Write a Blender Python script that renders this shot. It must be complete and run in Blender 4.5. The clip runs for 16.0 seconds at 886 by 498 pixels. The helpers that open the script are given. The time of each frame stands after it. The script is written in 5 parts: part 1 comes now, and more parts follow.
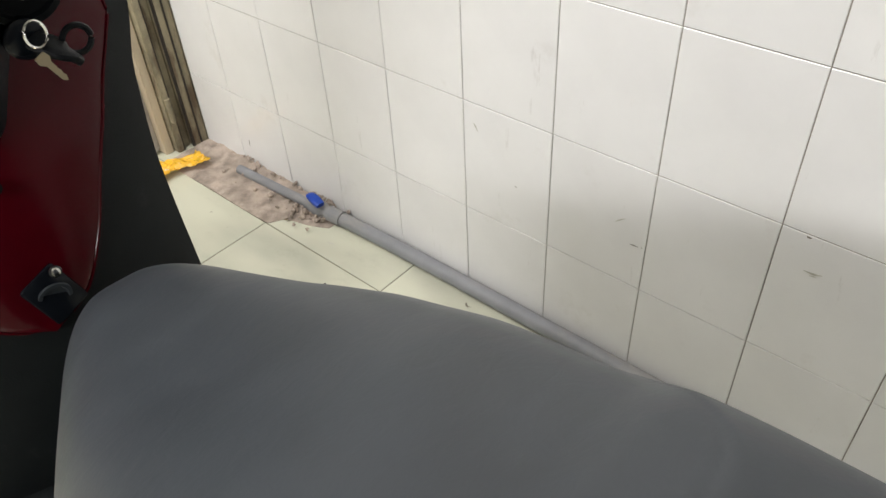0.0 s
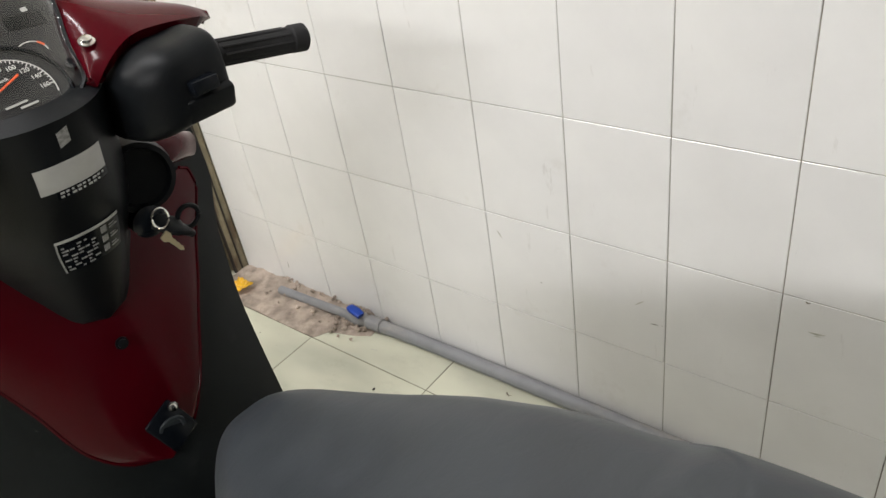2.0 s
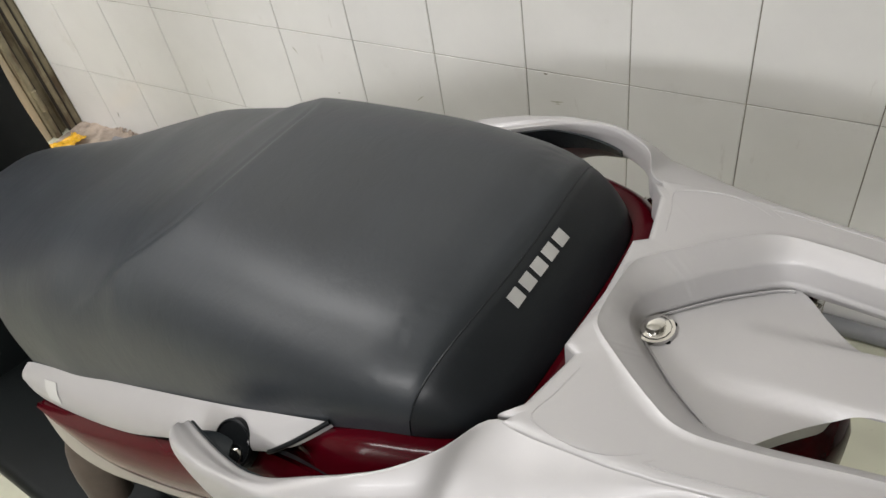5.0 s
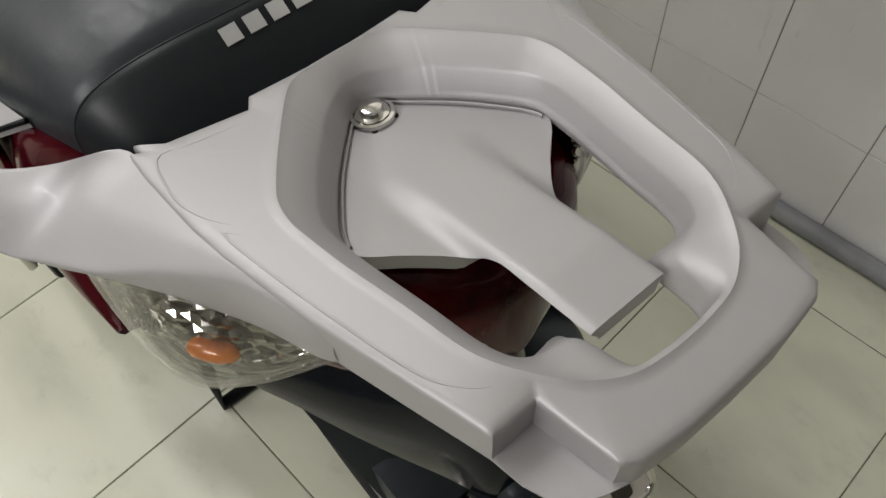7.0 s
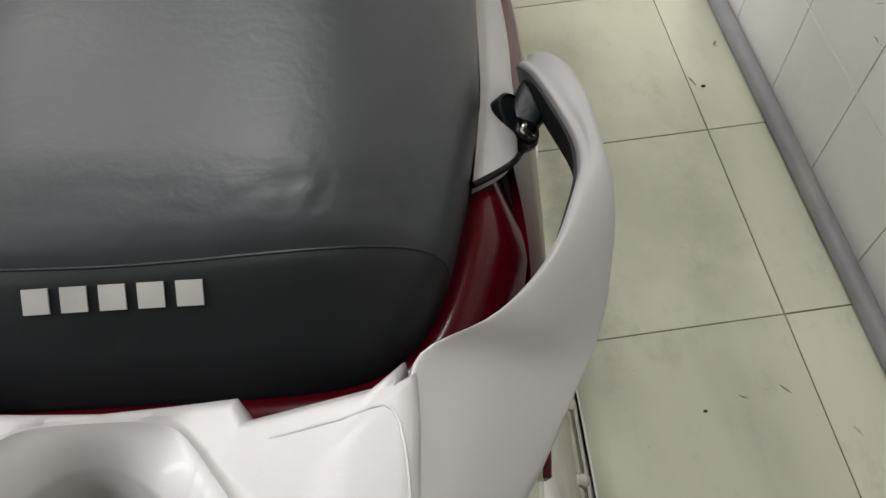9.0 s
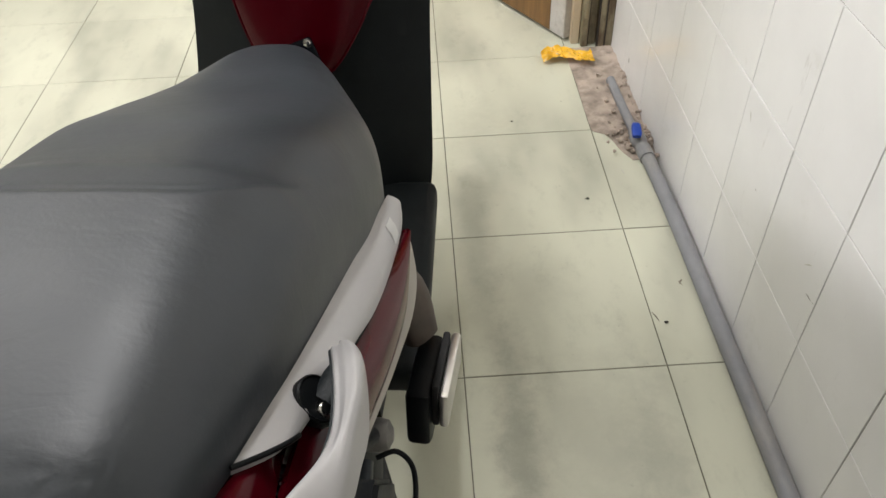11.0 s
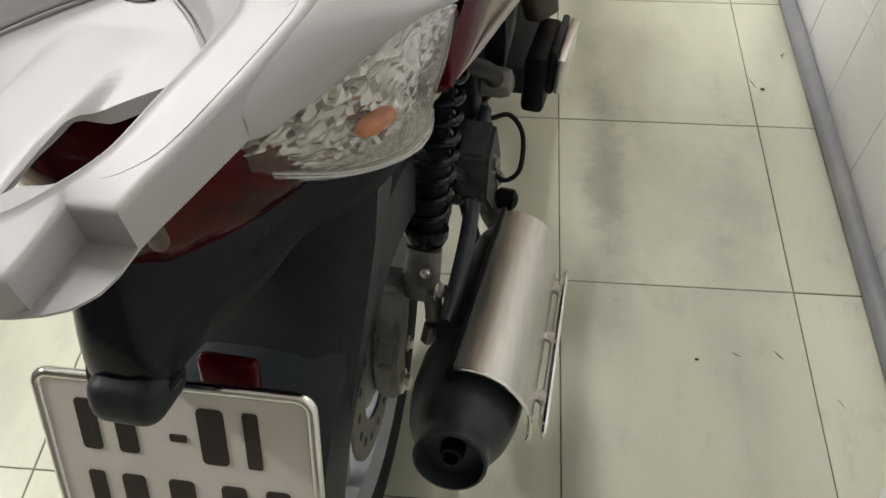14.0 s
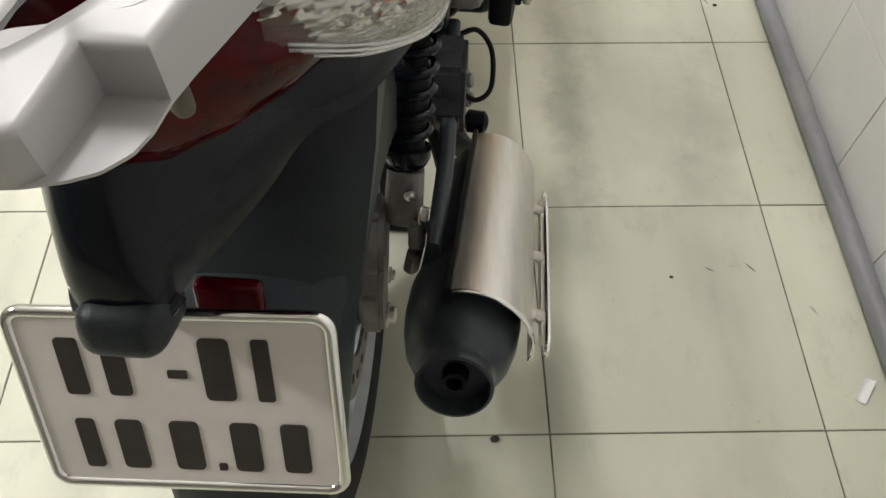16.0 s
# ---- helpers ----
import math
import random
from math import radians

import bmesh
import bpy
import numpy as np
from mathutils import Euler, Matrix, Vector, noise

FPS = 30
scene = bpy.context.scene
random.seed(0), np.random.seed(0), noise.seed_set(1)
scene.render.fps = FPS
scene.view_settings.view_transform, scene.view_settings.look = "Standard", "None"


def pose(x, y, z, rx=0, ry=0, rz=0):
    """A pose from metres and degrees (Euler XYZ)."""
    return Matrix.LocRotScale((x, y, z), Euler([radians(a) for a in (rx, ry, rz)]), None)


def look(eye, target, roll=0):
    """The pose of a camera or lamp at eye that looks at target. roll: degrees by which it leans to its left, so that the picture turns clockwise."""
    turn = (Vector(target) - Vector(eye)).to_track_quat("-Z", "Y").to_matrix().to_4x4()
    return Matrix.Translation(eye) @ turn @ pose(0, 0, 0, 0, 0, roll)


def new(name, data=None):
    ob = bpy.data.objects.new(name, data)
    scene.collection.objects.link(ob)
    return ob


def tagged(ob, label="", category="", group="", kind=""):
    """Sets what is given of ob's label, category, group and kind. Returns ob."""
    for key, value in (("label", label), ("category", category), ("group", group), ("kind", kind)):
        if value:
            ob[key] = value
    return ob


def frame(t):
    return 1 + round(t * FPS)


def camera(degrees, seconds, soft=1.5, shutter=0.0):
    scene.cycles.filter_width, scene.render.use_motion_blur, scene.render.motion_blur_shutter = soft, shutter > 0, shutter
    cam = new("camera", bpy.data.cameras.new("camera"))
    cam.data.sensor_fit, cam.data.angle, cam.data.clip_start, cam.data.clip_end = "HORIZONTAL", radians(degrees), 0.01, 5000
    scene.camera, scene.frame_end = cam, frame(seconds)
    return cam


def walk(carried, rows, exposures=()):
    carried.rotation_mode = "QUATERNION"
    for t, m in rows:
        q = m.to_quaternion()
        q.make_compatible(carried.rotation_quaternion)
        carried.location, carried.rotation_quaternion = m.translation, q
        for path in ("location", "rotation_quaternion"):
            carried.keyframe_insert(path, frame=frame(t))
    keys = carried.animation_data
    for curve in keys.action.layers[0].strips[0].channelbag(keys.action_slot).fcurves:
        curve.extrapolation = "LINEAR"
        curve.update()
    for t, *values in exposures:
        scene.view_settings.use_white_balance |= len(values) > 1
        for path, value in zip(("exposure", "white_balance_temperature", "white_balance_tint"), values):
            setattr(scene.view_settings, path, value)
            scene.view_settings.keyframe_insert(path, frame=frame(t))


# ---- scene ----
cam = camera(59.92, 16.0)
PATH = [
    # seconds, x, y, z, rx, ry, rz
    (0, -0.9248, -0.9895, 1.1827, 49.09, 2.60, -49.18),
    (0.5, -0.9295, -0.9720, 1.2103, 50.15, 3.20, -50.32),
    (1, -0.9637, -0.9559, 1.2421, 51.67, 4.40, -51.21),
    (1.5, -0.9927, -0.9482, 1.2836, 53.47, 7.34, -53.74),
    (2, -1.0343, -1.0281, 1.3125, 55.29, 8.08, -52.47),
    (2.5, -1.0466, -1.0974, 1.3335, 56.76, 9.08, -50.45),
    (3, -1.0661, -1.1244, 1.3321, 56.91, 9.98, -51.74),
    (3.5, -1.0892, -1.1427, 1.3187, 55.23, 10.42, -55.71),
    (4, -1.1027, -1.1788, 1.2971, 52.07, 10.17, -59.76),
    (4.5, -1.1171, -1.2455, 1.2784, 48.66, 9.03, -61.64),
    (5, -1.1103, -1.3375, 1.2495, 45.44, 7.98, -61.38),
    (5.2, -1.1133, -1.3513, 1.2398, 44.49, 7.88, -61.20),
    (7.3, -0.9287, -1.4915, 1.1511, 31.37, 1.83, -39.40),
    (7.5, -0.8911, -1.4786, 1.1434, 30.07, 1.64, -35.14),
    (8, -0.7981, -1.4220, 1.1440, 28.41, 1.79, -23.59),
    (8.5, -0.7760, -1.3546, 1.1447, 30.49, 2.52, -17.02),
    (9, -0.7109, -1.3382, 1.1483, 31.82, 2.19, -7.73),
    (9.5, -0.6538, -1.2909, 1.1546, 34.82, 1.57, -3.73),
    (9.7, -0.6501, -1.2798, 1.1885, 37.45, 1.91, -4.13),
    (11.8, -0.5165, -1.4206, 1.2275, 46.71, 1.01, 0.88),
    (12, -0.5147, -1.4370, 1.2187, 45.56, 1.04, 2.71),
    (12.5, -0.5465, -1.4754, 1.1932, 42.17, 1.07, 4.87),
    (13, -0.5956, -1.5391, 1.1579, 39.17, 0.82, 5.93),
    (13.5, -0.6298, -1.5804, 1.1420, 37.11, 1.23, 5.91),
    (14, -0.6340, -1.5967, 1.1311, 35.83, 1.49, 4.76),
    (14.5, -0.6351, -1.6035, 1.1182, 34.60, 1.21, 3.36),
    (15, -0.6492, -1.6082, 1.1075, 33.64, 0.85, 1.78),
    (15.5, -0.6825, -1.6014, 1.0836, 32.89, 0.16, 0.18),
    (16, -0.6891, -1.6005, 1.0738, 32.31, -0.47, -0.96),
]


EXPO = [(0, -0.09), (1.0, -0.20), (3.0, -0.27), (4.0, -0.24), (5.0, -0.35), (7.5, -0.72), (8.0, -0.67), (8.5, -0.40), (9.0, -0.28), (9.5, -0.17), (12.0, -0.14), (14.0, -0.05), (16.0, 0.10)]
walk(cam, [(t, pose(*p)) for t, *p in PATH], EXPO)

# ---------------- light ----------------
world = bpy.data.worlds.new("world")
scene.world = world
world.use_nodes = True
world.node_tree.nodes["Background"].inputs[0].default_value = (0.9, 0.95, 1.0, 1)
world.node_tree.nodes["Background"].inputs[1].default_value = 0.15


def area_lamp(name, eye, target, sx, sy, watts, colour):
    data = bpy.data.lights.new(name, "AREA")
    data.shape, data.size, data.size_y = "RECTANGLE", sx, sy
    data.energy, data.color = watts, colour
    ob = new(name, data)
    ob.matrix_world = look(eye, target)
    return ob


area_lamp("tube_light", (-3.08, -1.05, 2.18), (-0.3, -0.7, 0.7), 1.2, 0.10, 50, (1.0, 0.984, 0.985))
# an added fill lamp over the scooter at a guessed spot, a ceiling tube farther in
area_lamp("ceiling_fill", (-0.90, 0.05, 2.40), (-0.90, 0.05, 0.0), 0.12, 1.2, 27, (1.0, 0.984, 0.985))
area_lamp("far_ceiling_light", (-2.20, 0.95, 2.40), (-2.10, 0.90, 0.0), 0.12, 1.2, 16, (1.0, 0.984, 0.985))
# added upward fill: brightens the ceiling above the far tube for bounce
area_lamp("far_ceiling_bounce_fill", (-2.20, 0.95, 2.42), (-2.20, 0.95, 2.9), 0.12, 1.2, 48, (1.0, 0.984, 0.985))

# ---------------- materials ----------------


def material(name, colour, rough=0.5, metal=0.0, vary=0.12, scale=8.0, bump=0.0, bump_scale=200.0, coat=0.0, spec=0.4, stretch=(1, 1, 1), second=None, rough_vary=0.1, island=0.0):
    m = bpy.data.materials.new(name)
    m.use_nodes = True
    nt = m.node_tree
    b = nt.nodes["Principled BSDF"]
    b.inputs["Roughness"].default_value, b.inputs["Metallic"].default_value = rough, metal
    b.inputs["Coat Weight"].default_value, b.inputs["Coat Roughness"].default_value = coat, 0.08
    b.inputs["Specular IOR Level"].default_value = spec
    tc = nt.nodes.new("ShaderNodeTexCoord")
    mp = nt.nodes.new("ShaderNodeMapping")
    mp.inputs["Scale"].default_value = stretch
    nt.links.new(tc.outputs["Object"], mp.inputs[0])
    n1 = nt.nodes.new("ShaderNodeTexNoise")
    n1.inputs["Scale"].default_value, n1.inputs["Detail"].default_value, n1.inputs["Roughness"].default_value = scale, 6, 0.6
    nt.links.new(mp.outputs[0], n1.inputs["Vector"])
    ramp = nt.nodes.new("ShaderNodeValToRGB")
    dark = second or tuple(c * (1 - 2 * vary) for c in colour)
    light = colour if second else tuple(min(1, c * (1 + vary)) for c in colour)
    ramp.color_ramp.elements[0].position, ramp.color_ramp.elements[0].color = 0.3, (*dark, 1)
    ramp.color_ramp.elements[1].position, ramp.color_ramp.elements[1].color = 0.62, (*light, 1)
    nt.links.new(n1.outputs["Fac"], ramp.inputs[0])
    out = ramp.outputs[0]
    if island:
        oi = nt.nodes.new("ShaderNodeObjectInfo")
        hsv = nt.nodes.new("ShaderNodeHueSaturation")
        mr = nt.nodes.new("ShaderNodeMapRange")
        mr.inputs["To Min"].default_value, mr.inputs["To Max"].default_value = 1 - island, 1 + island
        nt.links.new(oi.outputs["Random"], mr.inputs["Value"])
        nt.links.new(mr.outputs[0], hsv.inputs["Value"])
        nt.links.new(out, hsv.inputs["Color"])
        out = hsv.outputs[0]
    nt.links.new(out, b.inputs["Base Color"])
    rr = nt.nodes.new("ShaderNodeMapRange")
    rr.inputs["To Min"].default_value, rr.inputs["To Max"].default_value = max(0.02, rough - rough_vary), min(1, rough + rough_vary)
    nt.links.new(n1.outputs["Fac"], rr.inputs["Value"])
    nt.links.new(rr.outputs[0], b.inputs["Roughness"])
    if bump:
        n2 = nt.nodes.new("ShaderNodeTexNoise")
        n2.inputs["Scale"].default_value, n2.inputs["Detail"].default_value = bump_scale, 4
        nt.links.new(mp.outputs[0], n2.inputs["Vector"])
        bp = nt.nodes.new("ShaderNodeBump")
        bp.inputs["Strength"].default_value, bp.inputs["Distance"].default_value = bump, 0.002
        nt.links.new(n2.outputs["Fac"], bp.inputs["Height"])
        nt.links.new(bp.outputs[0], b.inputs["Normal"])
    return m


def stained(m, colour, scale, low, high, stretch=(1, 1, 1), amount=0.6, detail=7, soft=0.65, blend="LINEAR"):
    """Lays worn or dirty patches of another colour over a material."""
    nt = m.node_tree
    b = nt.nodes["Principled BSDF"]
    old = b.inputs["Base Color"].links[0].from_socket
    tc = nt.nodes.new("ShaderNodeNewGeometry")
    mp = nt.nodes.new("ShaderNodeMapping")
    mp.inputs["Scale"].default_value = stretch
    nt.links.new(tc.outputs["Position"], mp.inputs[0])
    n = nt.nodes.new("ShaderNodeTexNoise")
    n.inputs["Scale"].default_value, n.inputs["Detail"].default_value, n.inputs["Roughness"].default_value = scale, detail, soft
    nt.links.new(mp.outputs[0], n.inputs["Vector"])
    mr = nt.nodes.new("ShaderNodeMapRange")
    mr.interpolation_type = blend
    mr.inputs["From Min"].default_value, mr.inputs["From Max"].default_value, mr.inputs["To Max"].default_value = low, high, amount
    nt.links.new(n.outputs["Fac"], mr.inputs["Value"])
    mix = nt.nodes.new("ShaderNodeMix")
    mix.data_type = "RGBA"
    nt.links.new(mr.outputs[0], mix.inputs[0])
    nt.links.new(old, mix.inputs[6])
    mix.inputs[7].default_value = (*colour, 1)
    nt.links.new(mix.outputs[2], b.inputs["Base Color"])
    return m


def wrinkled(m, scale, strength, depth, stretch=(1, 1, 1)):
    """Adds a coarser relief under the fine grain of a material."""
    nt = m.node_tree
    fine = nt.nodes["Principled BSDF"].inputs["Normal"].links[0].from_node
    tc, mp = nt.nodes.new("ShaderNodeTexCoord"), nt.nodes.new("ShaderNodeMapping")
    mp.inputs["Scale"].default_value = stretch
    n, bp = nt.nodes.new("ShaderNodeTexNoise"), nt.nodes.new("ShaderNodeBump")
    n.inputs["Scale"].default_value, n.inputs["Detail"].default_value, n.inputs["Distortion"].default_value = scale, 3, 0.6
    bp.inputs["Strength"].default_value, bp.inputs["Distance"].default_value = strength, depth
    nt.links.new(tc.outputs["Object"], mp.inputs[0])
    nt.links.new(mp.outputs[0], n.inputs["Vector"])
    nt.links.new(n.outputs["Fac"], bp.inputs["Height"])
    nt.links.new(bp.outputs[0], fine.inputs["Normal"])
    return m


M_WALLTILE = stained(material("glazed_wall_tile", (0.79, 0.787, 0.775), 0.16, vary=0.02, scale=5, bump=0.02, bump_scale=30, island=0.02, rough_vary=0.06), (0.50, 0.47, 0.40), 7, 0.62, 0.80, amount=0.35)
stained(M_WALLTILE, (0.34, 0.31, 0.26), 16, 0.66, 0.76, (1, 2.2, 0.5), 0.30)
M_GROUT = material("grout", (0.30, 0.27, 0.22), 0.9, vary=0.25, scale=20)
M_FLOORTILE = stained(material("glazed_floor_tile", (0.70, 0.705, 0.565), 0.26, vary=0.0, scale=4, bump=0.03, bump_scale=40, island=0.04, rough_vary=0.03), (0.25, 0.25, 0.20), 1.9, 0.22, 1.0, (1.6, 0.7, 1), 0.55, 2, 0.4)
stained(M_FLOORTILE, (0.17, 0.17, 0.14), 2.6, 0.42, 0.86, (2.0, 0.8, 1), 0.58, 3, 0.45, "SMOOTHSTEP")
stained(M_FLOORTILE, (0.26, 0.26, 0.21), 11, 0.50, 0.85, (1.3, 0.7, 1), 0.42, 8, 0.7, "SMOOTHSTEP")
stained(M_FLOORTILE, (0.15, 0.15, 0.12), 34, 0.66, 0.74, (1, 1, 1), 0.30)


def smudge(m, centre, size, colour, amount, scale=9.0):
    """A worn, grimy patch with a ragged edge at one place of a floor or wall."""
    nt = m.node_tree
    b = nt.nodes["Principled BSDF"]
    old = b.inputs["Base Color"].links[0].from_socket
    tc, mp = nt.nodes.new("ShaderNodeNewGeometry"), nt.nodes.new("ShaderNodeMapping")
    mp.vector_type = "TEXTURE"
    mp.inputs["Location"].default_value, mp.inputs["Scale"].default_value = centre, size
    nt.links.new(tc.outputs["Position"], mp.inputs[0])
    far, grime, ragged, mul, mix = nt.nodes.new("ShaderNodeVectorMath"), nt.nodes.new("ShaderNodeTexNoise"), nt.nodes.new("ShaderNodeMapRange"), nt.nodes.new("ShaderNodeMath"), nt.nodes.new("ShaderNodeMix")
    far.operation = "LENGTH"
    nt.links.new(mp.outputs[0], far.inputs[0])
    grime.inputs["Scale"].default_value, grime.inputs["Detail"].default_value, grime.inputs["Roughness"].default_value = scale, 8, 0.72
    nt.links.new(tc.outputs["Position"], grime.inputs["Vector"])
    mul.operation, mul.inputs[1].default_value = "MULTIPLY_ADD", 1.9
    nt.links.new(grime.outputs["Fac"], mul.inputs[0])
    nt.links.new(far.outputs["Value"], mul.inputs[2])
    ragged.interpolation_type = "SMOOTHSTEP"
    ragged.inputs["From Min"].default_value, ragged.inputs["From Max"].default_value = 0.95, 2.3
    ragged.inputs["To Min"].default_value, ragged.inputs["To Max"].default_value = amount, 0.0
    nt.links.new(mul.outputs[0], ragged.inputs["Value"])
    mix.data_type = "RGBA"
    nt.links.new(ragged.outputs[0], mix.inputs[0])
    nt.links.new(old, mix.inputs[6])
    mix.inputs[7].default_value = (*colour, 1)
    nt.links.new(mix.outputs[2], b.inputs["Base Color"])


for centre, size, amount in (((-0.43, -0.60), (0.045, 0.34), 0.50), ((-0.30, -0.58), (0.17, 0.22), 0.26), ((-0.47, -0.10), (0.05, 0.24), 0.30), ((-0.18, -0.68), (0.06, 0.20), 0.22), ((-0.42, 0.32), (0.10, 0.20), 0.25), ((-0.36, -0.20), (0.12, 0.10), 0.2)):
    smudge(M_FLOORTILE, (*centre, 0), (*size, 1), (0.20, 0.20, 0.165), amount)
M_FLOORGROUT = material("floor_grout", (0.16, 0.15, 0.11), 0.9, vary=0.25, scale=20)
M_PLASTER = material("painted_plaster", (0.74, 0.72, 0.66), 0.8, vary=0.04, scale=3, bump=0.1, bump_scale=60)
# for the unseen left and back walls: dark so that black plastic reflects less
M_FAR = material("unseen_wall_grey", (0.30, 0.285, 0.26), 0.8, vary=0.06, scale=3, bump=0.1, bump_scale=60)
M_CEIL = material("ceiling_paint", (0.80, 0.79, 0.76), 0.9, vary=0.02)

# ---------------- mesh tools ----------------


def mesh_object(name, bm, mat, smooth=True, parent=None, crisp=38):
    me = bpy.data.meshes.new(name)
    bm.normal_update()
    bm.to_mesh(me)
    bm.free()
    for m in mat if isinstance(mat, (list, tuple)) else [mat]:
        me.materials.append(m)
    if smooth:
        for p in me.polygons:
            p.use_smooth = True
        me.set_sharp_from_angle(angle=radians(crisp))
    ob = new(name, me)
    if parent:
        ob.parent = parent
    return ob


def part(name, bm, mat, parent, label="", smooth=True, crisp=38):
    ob = mesh_object(name, bm, mat, smooth, parent, crisp)
    if label:
        ob["label"] = label
    return ob


def box_bm(x0, x1, y0, y1, z0, z1, bevel=0.0, seg=2):
    bm = bmesh.new()
    bmesh.ops.create_cube(bm, size=1)
    for v in bm.verts:
        v.co = Vector(((x0 + x1) / 2 + v.co.x * (x1 - x0), (y0 + y1) / 2 + v.co.y * (y1 - y0), (z0 + z1) / 2 + v.co.z * (z1 - z0)))
    if bevel:
        bmesh.ops.bevel(bm, geom=list(bm.edges), offset=bevel, segments=seg, affect="EDGES", profile=0.5)
    return bm


def structure(name, bm, mat, label, category):
    return tagged(mesh_object(name, bm, mat, False), label, category, kind="structure")


# ---------------- room ----------------
TW, TH = 0.1988, 0.248
# the tiled face, the first upright joint, and how far the lowest row is cut; the wall ends at the door
WX, WY, WZ, WEND = 0.022, 0.0215, -0.031, 0.790
FS, FA, FY = 0.3998, 0.121, -0.8385

floor = structure("floor", box_bm(-3.3, 0.4, -3.9, 2.6, -0.12, -0.0015), M_FLOORGROUT, "pale green glazed tile floor with dark grimy joints", "floor")
wall_right = structure("wall_right", box_bm(WX + 0.0015, 0.18, -3.9, WEND, 0, 2.9), [M_GROUT], "white glazed tile wall with thin dark grout lines", "wall")
structure("wall_right_upper", box_bm(WX - 0.004, WX + 0.0013, -3.9, WEND, WZ + 6 * TH + 0.002, 2.9), M_PLASTER, "painted plaster wall above the tiles", "wall")
# left and back walls are unseen, added in dark grey to lower reflections
structure("wall_left", box_bm(-3.3, -3.15, -3.9, 2.6, 0, 2.9), M_FAR, "plain unseen wall, grey to keep reflections dark", "wall")
structure("wall_back", box_bm(-3.3, 0.18, -4.05, -3.9, 0, 2.9), M_FAR, "plain unseen wall, grey to keep reflections dark", "wall")
structure("wall_front", box_bm(-3.3, 0.4, 2.6, 2.75, 0, 2.9), M_PLASTER, "plain painted plaster wall beyond the doorway", "wall")
structure("wall_side", box_bm(0.25, 0.4, WEND, 2.6, 0, 2.9), M_PLASTER, "plain painted plaster wall beyond the doorway", "wall")
structure("ceiling", box_bm(-3.3, 0.4, -4.05, 2.75, 2.9, 3.0), M_CEIL, "plain white painted ceiling", "ceiling")

# ---------------- materials of the things ----------------
M_SEAT = material("seat_vinyl", spec=0.42, colour=(0.0275, 0.0325, 0.0380), rough=0.44, vary=0.10, scale=7, bump=0.05, bump_scale=320, rough_vary=0.12)
wrinkled(M_SEAT, 42, 0.16, 0.0022, (1.0, 1.6, 1.0))
M_SEATBACK = material("dark_seat_vinyl", spec=0.26, colour=(0.0115, 0.0138, 0.0162), rough=0.42, vary=0.12, scale=9, bump=0.05, bump_scale=500)
M_SILVER = material("silver_paint", (0.415, 0.408, 0.412), 0.50, 0.38, vary=0.02, scale=6, bump=0.02, bump_scale=600, coat=0.05)
M_TRIM = material("beige_grey_plastic", (0.31, 0.285, 0.25), 0.45, 0.1, vary=0.05, scale=12)
M_RED = material("dark_red_paint", (0.050, 0.0008, 0.0038), 0.15, 0.0, vary=0.06, scale=4, coat=0.02, spec=0.14)
M_BLACK = material("black_plastic", spec=0.13, colour=(0.006, 0.007, 0.0082), rough=0.42, vary=0.15, scale=14, bump=0.12, bump_scale=500)
M_FENDER = material("dark_grey_plastic", spec=0.24, colour=(0.0165, 0.0212, 0.0242), rough=0.43, vary=0.2, scale=10, bump=0.15, bump_scale=400)
M_GLOSSBLACK = material("satin_black_plastic", spec=0.19, colour=(0.0055, 0.0070, 0.0098), rough=0.16, vary=0.1, scale=9, bump=0.04, bump_scale=300)
M_SHIELD = stained(material("legshield_plastic", spec=0.15, colour=(0.0065, 0.0084, 0.0088), rough=0.5, vary=0.15, scale=10, bump=0.2, bump_scale=500), (0.04, 0.04, 0.04), 14, 0.6, 0.8, amount=0.35)
M_RUBBER = material("tyre_rubber", spec=0.25, colour=(0.020, 0.020, 0.021), rough=0.8, vary=0.2, scale=15, bump=0.2, bump_scale=200)
M_CHROME = material("chrome", (0.78, 0.77, 0.75), 0.12, 1.0, vary=0.02)
M_FACET = material("faceted_reflector", (0.50, 0.485, 0.46), 0.06, 1.0, vary=0.04, scale=45)
M_STEEL = material("brushed_steel", (0.72, 0.70, 0.67), 0.36, 1.0, vary=0.06, scale=10, bump=0.12, bump_scale=60, stretch=(14, 1, 1))
M_CAST = material("cast_alloy", (0.23, 0.22, 0.21), 0.5, 0.6, vary=0.2, scale=25, bump=0.3, bump_scale=250)
M_MOUNT = material("brownish_plastic", (0.075, 0.058, 0.046), 0.5, vary=0.2, scale=15)
M_ALLOY = material("wheel_alloy", (0.33, 0.35, 0.37), 0.5, 0.3, vary=0.12, scale=10)
M_MUFF = stained(material("muffler_black", spec=0.25, colour=(0.040, 0.047, 0.054), rough=0.38, metal=0.2, vary=0.15, scale=12, bump=0.1, bump_scale=300), (0.10, 0.09, 0.08), 22, 0.6, 0.8, amount=0.3)
M_ENGINE = stained(material("engine_metal", (0.028, 0.031, 0.034), 0.6, 0.3, vary=0.2, scale=20, bump=0.3, bump_scale=200), (0.16, 0.15, 0.13), 16, 0.55, 0.75, amount=0.5)
M_WHITE = material("white_print", (0.78, 0.78, 0.76), 0.6, vary=0.05, scale=60)
M_PLATE = material("plate_white", (0.66, 0.615, 0.575), 0.4, vary=0.04, scale=14)
M_INK = material("plate_ink", (0.030, 0.024, 0.020), 0.5, vary=0.15, scale=40)
